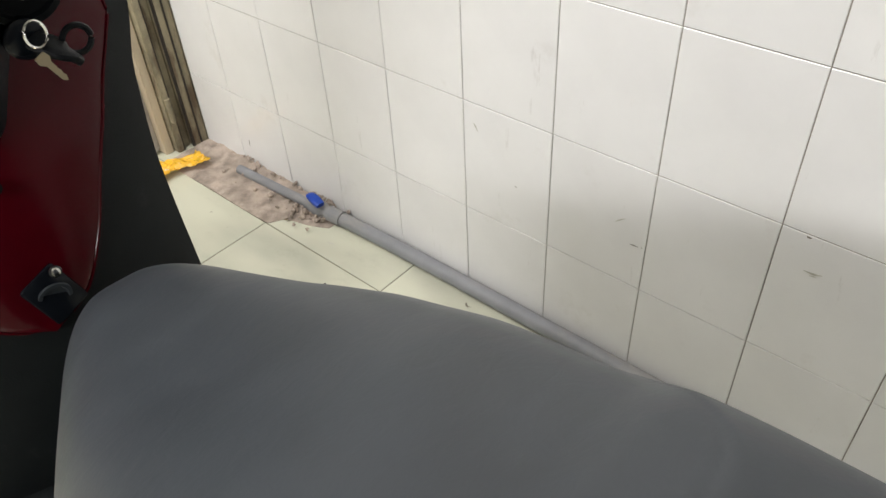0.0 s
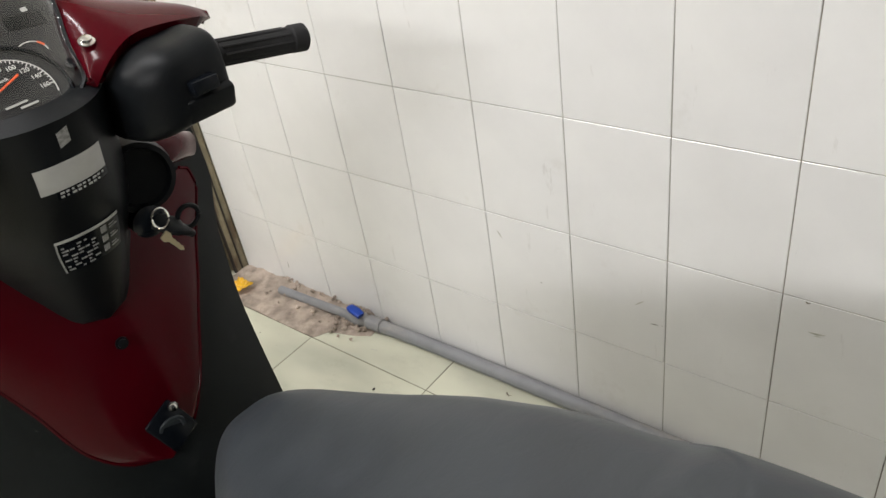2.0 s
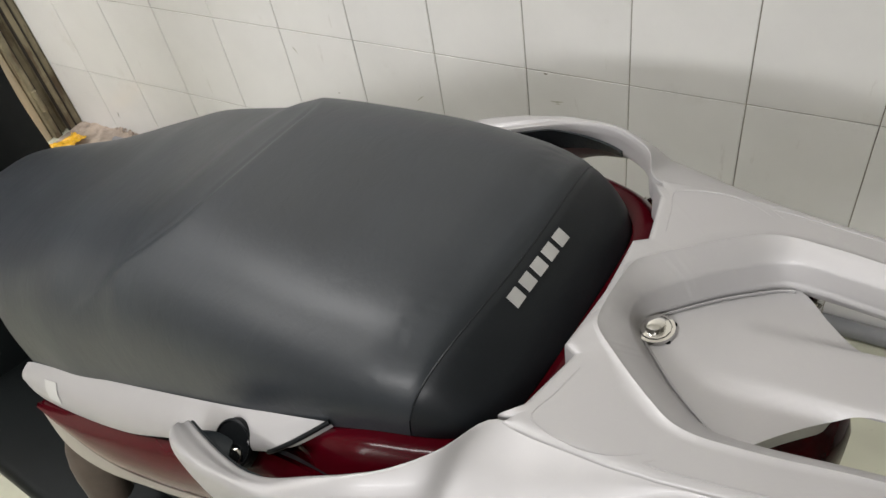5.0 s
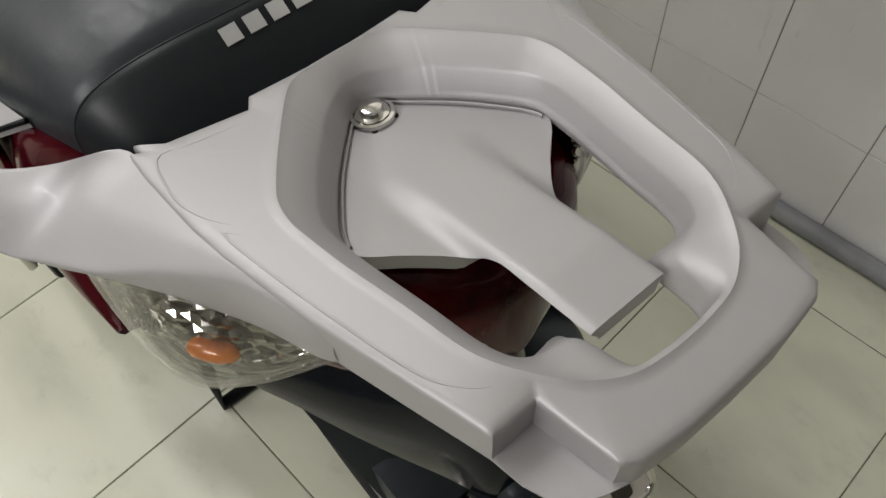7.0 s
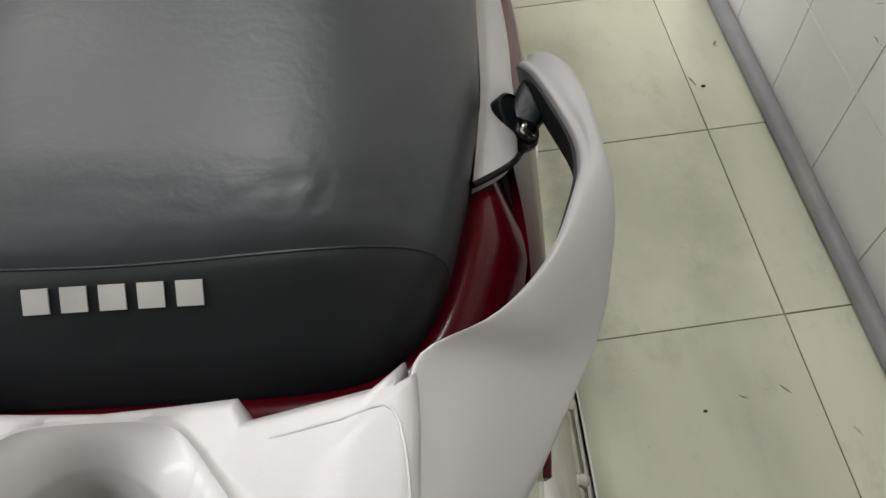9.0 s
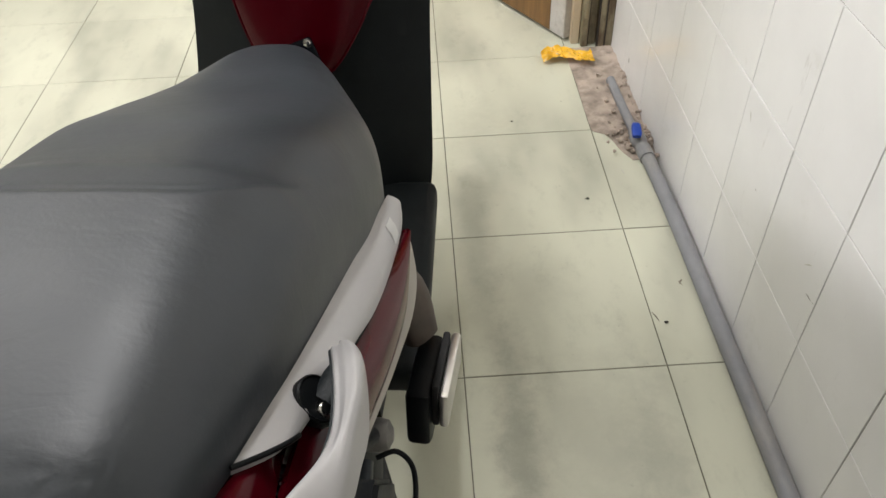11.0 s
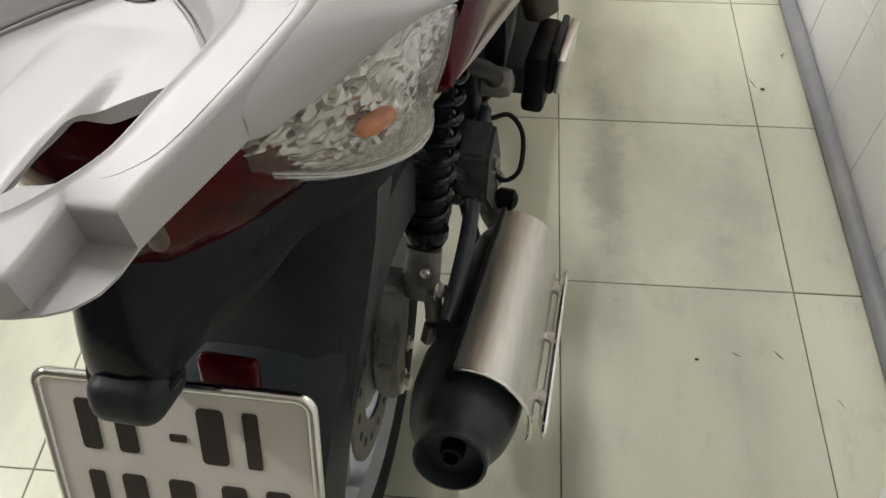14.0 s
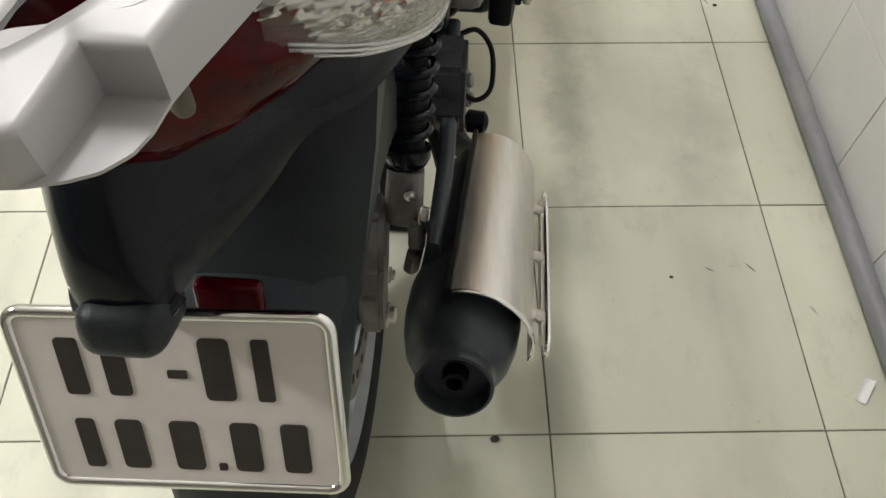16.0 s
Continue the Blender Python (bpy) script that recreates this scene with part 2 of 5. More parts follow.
M_AMBER = material("amber_plastic", (0.64, 0.175, 0.006), 0.08, second=(0.30, 0.055, 0.003), scale=70, spec=0.6, vary=0.1)
M_LABEL = material("silver_label", (0.50, 0.50, 0.49), 0.45, 0.2, vary=0.05, scale=30)
M_PRINT = material("faded_grey_print", (0.26, 0.26, 0.25), 0.5, vary=0.25, scale=300)
M_DIAL = material("dial_face", spec=0.12, colour=(0.030, 0.030, 0.031), rough=0.75, vary=0.06)
M_ORANGE = material("needle_orange", (0.85, 0.12, 0.03), 0.4, vary=0.02)
M_BRASS = material("key_brass", (0.55, 0.47, 0.32), 0.32, 0.8, vary=0.1)
M_PVC = stained(material("pvc_grey", (0.24, 0.245, 0.26), 0.5, vary=0.08, scale=9), (0.42, 0.39, 0.34), 18, 0.5, 0.75, (1, 0.3, 1), 0.6)
M_BLUE = material("valve_blue", (0.012, 0.06, 0.40), 0.4, vary=0.08)
M_MORTAR = stained(material("cement_mortar", (0.36, 0.30, 0.25), 0.92, vary=0.22, scale=22, bump=0.9, bump_scale=90), (0.52, 0.43, 0.36), 14, 0.48, 0.62, amount=0.9)
M_YELLOW = stained(material("yellow_film", (0.80, 0.45, 0.03), 0.3, vary=0.12, scale=30), (0.75, 0.72, 0.6), 60, 0.6, 0.68, amount=0.8)
M_PAPER = material("paper", (0.88, 0.88, 0.87), 0.7, vary=0.03)
M_RUST = stained(material("olive_old_paint", (0.27, 0.235, 0.155), 0.6, vary=0.18, scale=18, bump=0.3, bump_scale=80), (0.11, 0.07, 0.04), 12, 0.5, 0.66, (3, 3, 0.7), 0.85)
M_BEIGE = stained(material("beige_door_paint", (0.55, 0.46, 0.33), 0.55, vary=0.06, scale=8), (0.30, 0.22, 0.14), 9, 0.56, 0.75, (2, 2, 0.6), 0.7)

M_WOOD = material("brown_wood", (0.20, 0.105, 0.035), 0.4, vary=0.2, scale=6, stretch=(6, 6, 0.6), bump=0.1, bump_scale=60)
M_PALE = stained(material("pale_worn_paint", (0.50, 0.48, 0.45), 0.6, vary=0.12, scale=20), (0.25, 0.22, 0.18), 20, 0.55, 0.7, amount=0.6)


def thin_glass(name, gloss, rough):
    """A thin clear pane: it lets light through and mirrors a little of it, more at a slant."""
    m = bpy.data.materials.new(name)
    m.use_nodes = True
    nt = m.node_tree
    nt.nodes.remove(nt.nodes["Principled BSDF"])
    clear, shine, mix = nt.nodes.new("ShaderNodeBsdfTransparent"), nt.nodes.new("ShaderNodeBsdfGlossy"), nt.nodes.new("ShaderNodeMixShader")
    lw, power, add = nt.nodes.new("ShaderNodeLayerWeight"), nt.nodes.new("ShaderNodeMath"), nt.nodes.new("ShaderNodeMath")
    lw.inputs["Blend"].default_value = 0.5
    power.operation, power.inputs[1].default_value = "POWER", 4.0
    add.operation, add.inputs[1].default_value, add.inputs[2].default_value = "MULTIPLY_ADD", 0.8, gloss
    add.use_clamp = True
    clear.inputs[0].default_value = (0.95, 0.95, 0.94, 1)
    shine.inputs["Roughness"].default_value = rough
    nt.links.new(lw.outputs["Facing"], power.inputs[0])
    nt.links.new(power.outputs[0], add.inputs[0])
    nt.links.new(add.outputs[0], mix.inputs[0])
    nt.links.new(clear.outputs[0], mix.inputs[1])
    nt.links.new(shine.outputs[0], mix.inputs[2])
    nt.links.new(mix.outputs[0], nt.nodes["Material Output"].inputs[0])
    return m


M_GLASS = thin_glass("clear_lens", 0.05, 0.06)
M_RIB = thin_glass("lens_rib", 0.20, 0.16)
M_DIALGLASS = thin_glass("dial_glass", 0.03, 0.04)
M_REDLENS = material("red_lens", (0.070, 0.0004, 0.0018), 0.08, second=(0.007, 0.0001, 0.0003), scale=24, coat=0.0, spec=0.16)

# ---------------- shape tools ----------------


def cr(pts, n):
    """n points on a smooth curve through the given ones."""
    p = np.array(pts, float)
    q = np.vstack([2 * p[0] - p[1], p, 2 * p[-1] - p[-2]])
    out = []
    for s in np.linspace(0, len(p) - 1, n):
        i = min(int(s), len(p) - 2)
        t = s - i
        a, b, c, d = q[i], q[i + 1], q[i + 2], q[i + 3]
        out.append(0.5 * (2 * b + (c - a) * t + (2 * a - 5 * b + 4 * c - d) * t * t + (3 * b - a - 3 * c + d) * t ** 3))
    return np.array(out)


def table(x, rows):
    """Smooth value at x from rows (x, value), x rising."""
    xs = [r[0] for r in rows]
    ys = [r[1] for r in rows]
    x = min(max(x, xs[0]), xs[-1])
    i = min(max(int(np.searchsorted(xs, x)) - 1, 0), len(xs) - 2)
    def slope(k):
        if k == 0:
            return (ys[1] - ys[0]) / (xs[1] - xs[0])
        if k == len(xs) - 1:
            return (ys[-1] - ys[-2]) / (xs[-1] - xs[-2])
        l, r = (ys[k] - ys[k - 1]) / (xs[k] - xs[k - 1]), (ys[k + 1] - ys[k]) / (xs[k + 1] - xs[k])
        return 0 if l * r <= 0 else 2 * l * r / (l + r)
    h = xs[i + 1] - xs[i]
    t = (x - xs[i]) / h
    return ((2 * t ** 3 - 3 * t * t + 1) * ys[i] + (t ** 3 - 2 * t * t + t) * h * slope(i)
            + (3 * t * t - 2 * t ** 3) * ys[i + 1] + (t ** 3 - t * t) * h * slope(i + 1))


def grid_bm(P, wrap=False, wrap_rows=False, caps=False):
    P = np.array(P, float)
    n, m = P.shape[:2]
    bm = bmesh.new()
    V = [[bm.verts.new(P[i, j]) for j in range(m)] for i in range(n)]
    for i in range(n if wrap_rows else n - 1):
        for j in range(m if wrap else m - 1):
            a = (V[i][j], V[i][(j + 1) % m], V[(i + 1) % n][(j + 1) % m], V[(i + 1) % n][j])
            bm.faces.new(a)
    if caps:
        bm.faces.new(V[0])
        bm.faces.new(V[-1][::-1])
    bmesh.ops.remove_doubles(bm, verts=list(bm.verts), dist=1e-6)
    bmesh.ops.recalc_face_normals(bm, faces=list(bm.faces))
    return bm


def shell_bm(P, thick, inside):
    """A closed shell: the grid P and its copy set back by thick towards the point inside."""
    P = np.array(P, float)
    N = np.cross(np.gradient(P, axis=0), np.gradient(P, axis=1))
    N /= np.linalg.norm(N, axis=2, keepdims=True) + 1e-12
    s = np.sign(np.sum(N * (P - np.array(inside, float)), axis=2, keepdims=True))
    s[s == 0] = 1
    Q = P - N * s * thick
    n, m = P.shape[:2]
    bm = bmesh.new()
    A = [[bm.verts.new(P[i, j]) for j in range(m)] for i in range(n)]
    B = [[bm.verts.new(Q[i, j]) for j in range(m)] for i in range(n)]
    for i in range(n - 1):
        for j in range(m - 1):
            bm.faces.new((A[i][j], A[i][j + 1], A[i + 1][j + 1], A[i + 1][j]))
            bm.faces.new((B[i + 1][j], B[i + 1][j + 1], B[i][j + 1], B[i][j]))
    for i in range(n - 1):
        bm.faces.new((A[i + 1][0], B[i + 1][0], B[i][0], A[i][0]))
        bm.faces.new((A[i][-1], B[i][-1], B[i + 1][-1], A[i + 1][-1]))
    for j in range(m - 1):
        bm.faces.new((A[0][j], B[0][j], B[0][j + 1], A[0][j + 1]))
        bm.faces.new((A[-1][j + 1], B[-1][j + 1], B[-1][j], A[-1][j]))
    bmesh.ops.recalc_face_normals(bm, faces=list(bm.faces))
    return bm


def sweep_bm(pts, radii, seg=12, n=None, up=(0, 0, 1), power=2.0, closed=False):
    """A bar along pts; radii: one number, or (across, up) for each point."""
    pts = [tuple(p) for p in pts]
    if not hasattr(radii, "__len__"):
        radii = [(radii, radii)] * len(pts)
    elif not hasattr(radii[0], "__len__"):
        radii = [(r, r) for r in radii]
    data = np.hstack([np.array(pts, float), np.array(radii, float)])
    if n:
        data = cr(data, n)
    P, R = data[:, :3], np.abs(data[:, 3:])
    if closed:
        T = np.roll(P, -1, 0) - np.roll(P, 1, 0)
    else:
        T = np.gradient(P, axis=0)
    rings = []
    for p, t, r in zip(P, T, R):
        t = t / (np.linalg.norm(t) + 1e-12)
        u = np.array(up, float)
        if abs(u @ t) > 0.97:
            u = np.array((1.0, 0, 0))
        a = np.cross(t, u)
        a /= np.linalg.norm(a)
        b = np.cross(a, t)
        ring = []
        for k in range(seg):
            c, s = math.cos(2 * math.pi * k / seg), math.sin(2 * math.pi * k / seg)
            x = math.copysign(abs(c) ** (2 / power), c)
            y = math.copysign(abs(s) ** (2 / power), s)
            ring.append(p + a * x * r[0] + b * y * r[1])
        rings.append(ring)
    return grid_bm(rings, wrap=True, wrap_rows=closed, caps=not closed)


def lathe_bm(p0, p1, profile, seg=28):
    """A turned body on the axis p0-p1; profile: (distance from p0, radius)."""
    p0, p1 = np.array(p0, float), np.array(p1, float)
    t = (p1 - p0) / np.linalg.norm(p1 - p0)
    a = np.cross(t, (0, 0, 1) if abs(t[2]) < 0.9 else (1, 0, 0))
    a /= np.linalg.norm(a)
    b = np.cross(a, t)
    rings = [[p0 + t * d + (a * math.cos(2 * math.pi * k / seg) + b * math.sin(2 * math.pi * k / seg)) * max(r, 1e-4) for k in range(seg)] for d, r in profile]
    return grid_bm(rings, wrap=True, caps=True)


def prism_bm(outline, axis, lo, hi, bevel=0.0):
    """A plate: outline in the plane across the axis (0 u, 1 v, 2 z), from lo to hi."""
    bm = bmesh.new()
    def at(p, h):
        q = list(p)
        q.insert(axis, h)
        return q
    A = [bm.verts.new(at(p, lo)) for p in outline]
    B = [bm.verts.new(at(p, hi)) for p in outline]
    k = len(A)
    bm.faces.new(A[::-1])
    bm.faces.new(B)
    for i in range(k):
        bm.faces.new((A[i], A[(i + 1) % k], B[(i + 1) % k], B[i]))
    bmesh.ops.recalc_face_normals(bm, faces=list(bm.faces))
    if bevel:
        bmesh.ops.bevel(bm, geom=list(bm.edges), offset=bevel, segments=2, affect="EDGES")
    return bm


def moved(bm, m):
    bm.transform(m)
    return bm


def hexbolt(parent, p, axis, r, mat=None, name="bolt"):
    m = Matrix.Translation(p) @ Vector(axis).to_track_quat("Z", "Y").to_matrix().to_4x4()
    bm = lathe_bm((0, 0, 0), (0, 0, 1), [(0, r * 1.45), (r * 0.25, r * 1.45), (r * 0.3, r * 1.0), (r * 0.9, r * 0.95), (r * 1.05, r * 0.55)], 12)
    return part(name, moved(bm, m), mat or M_CHROME, parent, "chrome bolt")


def mirror(P, s):
    P = np.array(P, float)
    P[..., 0] *= s
    return P


# ---------------- scooter ----------------
# u to its right, v ahead, z up; it stands a little turned to the wall
scooter = new("scooter")
scooter.matrix_basis = pose(-0.824, -1.265, 0, 0, 0, -5)
tagged(scooter, "dark red and silver scooter with grey seat beside a wall", "scooter")

TOP = [(0.046, 0.8700), (0.050, 0.8795), (0.058, 0.8945), (0.070, 0.9065), (0.085, 0.9170), (0.097, 0.9225), (0.13, 0.9265), (0.20, 0.9245), (0.30, 0.9155), (0.355, 0.9045), (0.385, 0.8895), (0.41, 0.8810),
       (0.45, 0.8690), (0.50, 0.8530), (0.55, 0.8310), (0.60, 0.8090), (0.65, 0.7880), (0.70, 0.7710), (0.75, 0.7600), (0.79, 0.7520), (0.825, 0.7380), (0.845, 0.7160), (0.858, 0.6720)]
HALF = [(0.046, 0.066), (0.052, 0.090), (0.065, 0.106), (0.085, 0.116), (0.12, 0.125), (0.16, 0.132), (0.22, 0.140), (0.3, 0.145), (0.4, 0.150), (0.5, 0.156), (0.58, 0.156), (0.64, 0.149), (0.69, 0.134), (0.74, 0.113), (0.79, 0.088), (0.825, 0.064), (0.848, 0.036), (0.858, 0.012)]
EDGE = [(0.046, 0.858), (0.10, 0.858), (0.16, 0.845), (0.25, 0.806), (0.37, 0.755), (0.5, 0.70), (0.6, 0.655), (0.7, 0.61), (0.858, 0.565)]


def crease_v(x):
    """Where the weld between rider and passenger half runs, by the share x of the half width."""
    return 0.319 + 0.16 * abs(x) ** 5


def split_v(x):
    """Where the seam of the end panel runs."""
    return 0.0835 + 0.0085 * x * x + 0.003 * x ** 8


def seat_at(x, v, lift=0.0):
    zt, hw, ze = table(v, TOP), table(v, HALF), table(v, EDGE)
    h = max(0.0, 1 - abs(x) ** 3.4) ** (1 / 3.4)
    # the passenger half swells up to the weld, the rider half has a shallow hollow
    d = v - crease_v(x)
    z = -0.006 * max(0, 1 - (x / 0.7) ** 2) * max(0, 1 - ((v - 0.55) / 0.16) ** 2)
    z += (0.0038 * math.exp(d / 0.06) if d < 0 else 0.0038 * math.exp(-d / 0.006)) - 0.0022 * math.exp(-(d / 0.0032) ** 2)
    z -= 0.0016 * math.exp(-((v - split_v(x)) / 0.0028) ** 2)
    # puckers where the cover is pulled over the rear shoulder
    near = math.exp(-((v - 0.104 - 0.016 * x * x) / 0.010) ** 2)
    z += 0.0006 * near * noise.noise(Vector((hw * x * 300, v * 70, 3.0))) + 0.0004 * near * noise.noise(Vector((hw * x * 90, v * 130, 9.0)))
    return (hw * x, v, ze + (zt - ze) * h + z * h + lift)


def seat_rows(fractions, v_low, v_high, m=110):
    rows = []
    for f in fractions:
        row = []
        for k in range(m):
            c = math.cos(math.pi * k / (m - 1))
            x = math.copysign(abs(c) ** (2 / 3.4), c)
            row.append(seat_at(x, v_low(x) + (v_high(x) - v_low(x)) * f))
        rows.append(row)
    return rows


FINE = list(np.linspace(0, 0.40, 130)) + list(np.linspace(0.405, 1, 90))
seat = part("seat", grid_bm(seat_rows(FINE, lambda x: split_v(x) + 0.0004, lambda x: 0.858), caps=True), M_SEAT, scooter, "dark grey textured vinyl two-step seat")
part("seat_back_panel", grid_bm(seat_rows(np.linspace(0, 1, 22), lambda x: 0.046, lambda x: split_v(x) - 0.0004), caps=True), M_SEATBACK, seat, "smooth black vinyl end panel of the seat")
# stitched seam across the seat's end
part("seam", sweep_bm([seat_at(x, split_v(x), -0.0004) for x in np.linspace(-0.985, 0.985, 60)], 0.0008, 6), M_SEATBACK, seat, "black stitched seam")
# the maker's mark on the seat's end, as plain pale blocks
for k in range(5):
    u0 = -0.0355 + k * 0.0139
    P = []
    for f in np.linspace(0, 1, 4):
        v = 0.0702 + 0.0074 * f
        row = []
        for du in (0.0008, 0.0056, 0.0104):
            p = seat_at((u0 + du) / table(v, HALF), v)
            row.append((p[0], p[1] - 0.0009, p[2] + 0.0009))
        P.append(row)
    part("emblem_block", shell_bm(P, 0.0008, (0, 0.3, 0.7)), M_LABEL, seat, "pale printed block", False)

# ---- body sides ----
A_L = [(0.132, 0.150, 0.860), (0.138, 0.20, 0.842), (0.143, 0.25, 0.822), (0.149, 0.37, 0.770), (0.155, 0.50, 0.714), (0.157, 0.60, 0.670), (0.158, 0.632, 0.646)]
B_L = [(0.158, 0.188, 0.833), (0.163, 0.24, 0.803), (0.168, 0.31, 0.767), (0.174, 0.38, 0.729), (0.177, 0.47, 0.690), (0.176, 0.57, 0.650), (0.168, 0.622, 0.632)]
B2_L = [(0.146, 0.024, 0.818), (0.153, 0.07, 0.828), (0.157, 0.13, 0.838), (0.156, 0.20, 0.820), (0.163, 0.28, 0.774), (0.173, 0.38, 0.726), (0.176, 0.48, 0.683), (0.174, 0.575, 0.643)]
C_L = [(0.146, 0.026, 0.810), (0.150, 0.07, 0.784), (0.158, 0.14, 0.757), (0.170, 0.22, 0.731), (0.180, 0.30, 0.702), (0.186, 0.38, 0.669), (0.187, 0.455, 0.643), (0.182, 0.525, 0.641), (0.1755, 0.570, 0.640)]
D_L = [(0.145, 0.036, 0.800), (0.148, 0.08, 0.772), (0.157, 0.14, 0.747), (0.169, 0.22, 0.720), (0.180, 0.30, 0.690), (0.187, 0.38, 0.655), (0.192, 0.48, 0.608), (0.189, 0.565, 0.582), (0.178, 0.612, 0.606)]


def strip(c0, c1, n=40, m=9, bulge=0.004):
    a, b = cr(c0, n), cr(c1, n)
    rows = []
    for p, q in zip(a, b):
        rows.append([p + (q - p) * f + np.array((1, 0, 0.35)) * bulge * 4 * f * (1 - f) for f in np.linspace(0, 1, m)])
    return np.array(rows)


for s in (1, -1):
    inner = (0.0, 0.3, 0.68)
    side = part("side_panel", shell_bm(mirror(strip(A_L, B_L, bulge=0.006), s), 0.005, inner), M_SILVER, scooter, "pale grey painted side panel under the seat")
    part("bracket_hole", lathe_bm((s * 0.153, 0.222, 0.8125), (s * 0.1635, 0.222, 0.8230), [(0, 0.0165), (0.0135, 0.0168), (0.0145, 0.0155), (0.0135, 0.0145), (0.0130, 0.001)], 24), M_BLACK, side, "black rubber-lined hole")
    part("piping", sweep_bm(mirror(strip(A_L, B_L, bulge=0.006)[:1], s)[0], [0.0017] * 9, 8), M_BLACK, side, "black edge piping")
    part("badge", shell_bm(mirror(strip([p for p in A_L[4:6]], [p for p in B_L[4:6]], 8, 5, 0.0062)[2:5, 1:4] + np.array((0.0014, 0, 0.0006)), s), 0.0005, inner), M_LABEL, side, "small grey badge")
    part("red_panel", shell_bm(mirror(strip(B2_L, C_L, bulge=0.011), s), 0.005, inner), M_RED, scooter, "glossy dark red side panel")
    part("lower_trim", shell_bm(mirror(strip(C_L, D_L, bulge=0.002), s), 0.006, inner), M_TRIM, scooter, "beige grey lower trim")

# tail cowl round the seat's end
rows = []
for f in np.linspace(0, 1, 10):
    z = 0.866 - 0.075 * f
    pts = [(0.120, 0.16), (0.128, 0.10), (0.122, 0.045), (0.098, 0.018), (0.05, 0.008), (0.0, 0.006), (-0.05, 0.008), (-0.098, 0.018), (-0.122, 0.045), (-0.128, 0.10), (-0.120, 0.16)]
    rows.append([(u * (0.93 - 0.06 * f), v + 0.012 - 0.012 * f, z) for u, v in cr(pts, 40)])
rows = [[(u * 0.90, 0.035 + (v - 0.035) * 0.6 + 0.02, z) for u, v, z in rows[0]]] + rows
part("tail_cowl", shell_bm(rows, 0.004, (0, 0.15, 0.82)), M_RED, scooter, "glossy dark red tail cowl")
lip = [(0.140, 0.205, 0.824), (0.135, 0.165, 0.846), (0.129, 0.12, 0.864), (0.120, 0.085, 0.870), (0.109, 0.063, 0.872), (0.090, 0.048, 0.873), (0.06, 0.043, 0.873)]
ring_in = cr(lip + [(0, 0.042, 0.873)] + [(-u, v, z) for u, v, z in lip[::-1]], 70)
rows = []
for p in ring_in:
    d = np.array((p[0], (p[1] - 0.13) * 1.2, 0))
    d /= np.linalg.norm(d)
    reach = 0.030 - 0.014 * max(0, min(1, (p[1] - 0.12) / 0.06))
    rows.append([p - d * 0.004 + d * reach * f + np.array((0, 0, 0.004 * math.sin(math.pi * f) - 0.018 * f * f)) for f in np.linspace(0, 1, 7)])
part("cowl_rim", shell_bm(rows, 0.003, (0, 0.13, 0.7)), M_RED, scooter, "glossy dark red rim round the seat's end")
# inner core that carries the body parts
part("body_core", grid_bm([[(x * (table(v, HALF) - 0.004), v, z) for x, z in ((-0.4, table(v, EDGE) - 0.12), (-1, table(v, EDGE) - 0.03), (-1, table(v, EDGE) - 0.006), (-0.9, table(v, EDGE) + 0.003), (0.9, table(v, EDGE) + 0.003), (1, table(v, EDGE) - 0.006), (1, table(v, EDGE) - 0.03), (0.4, table(v, EDGE) - 0.12))] for v in np.linspace(0.07, 0.64, 16)], wrap=True, caps=True), M_BLACK, scooter, "black inner body")

# ---- carrier and grab rails ----
CV = -0.078


def surf(v):
    return 0.9107 - 0.105 * v


NANG = 480


CORNERS = [(0.0455, 0.0340), (0.0505, 0.0258), (0.1005, 0.0368), (0.1020, 0.0440), (0.0750, -0.1718), (0.0555, -0.1716), (0.0510, -0.2045)]


def angles():
    """Even angles, with the nearest ones moved onto the notches of the carrier."""
    a = np.linspace(0, 2 * math.pi, NANG, endpoint=False)
    for u, v in CORNERS:
        for s in (1, -1):
            t = math.atan2(s * u, v - CV) % (2 * math.pi)
            a[int(np.argmin(abs(a - t)))] = t
    return np.sort(a)


def polar(half):
    """Radius by angle of a mirrored outline round (0, CV)."""
    pts = np.array([(u, v) for u, v in half] + [(-u, v) for u, v in half[::-1]])
    pts = np.vstack([pts, pts[:1]])
    ds = []
    for i in range(len(pts) - 1):
        for f in np.linspace(0, 1, 40, endpoint=False):
            ds.append(pts[i] + (pts[i + 1] - pts[i]) * f)
    ds = np.array(ds)
    ang = np.unwrap(np.arctan2(ds[:, 0], ds[:, 1] - CV))
    rad = np.hypot(ds[:, 0], ds[:, 1] - CV)
    order = np.argsort(ang % (2 * math.pi))
    out = np.interp(angles(), (ang % (2 * math.pi))[order], rad[order], period=2 * math.pi)
    return out


def loop(half, dz, grow=0.0):
    r = polar(half) + grow
    if half is RIDGE or half is INNER:
        for _ in range(9):
            r = (np.roll(r, 1) + 2 * r + np.roll(r, -1)) / 4
    a = angles()
    out = []
    for rr, t in zip(r, a):
        v = CV + rr * math.cos(t)
        # the top falls a little and the skirt thins out towards the rear end
        f, g = max(0, min(1, (-0.150 - v) / 0.05)), max(0, min(1, (-0.050 - v) / 0.11))
        d = dz - 0.0035 * f * f * (3 - 2 * f) if dz > -0.006 else dz + 0.85 * g * max(0, -0.0222 - dz)
        out.append((rr * math.sin(t), v, surf(v) + d))
    return out


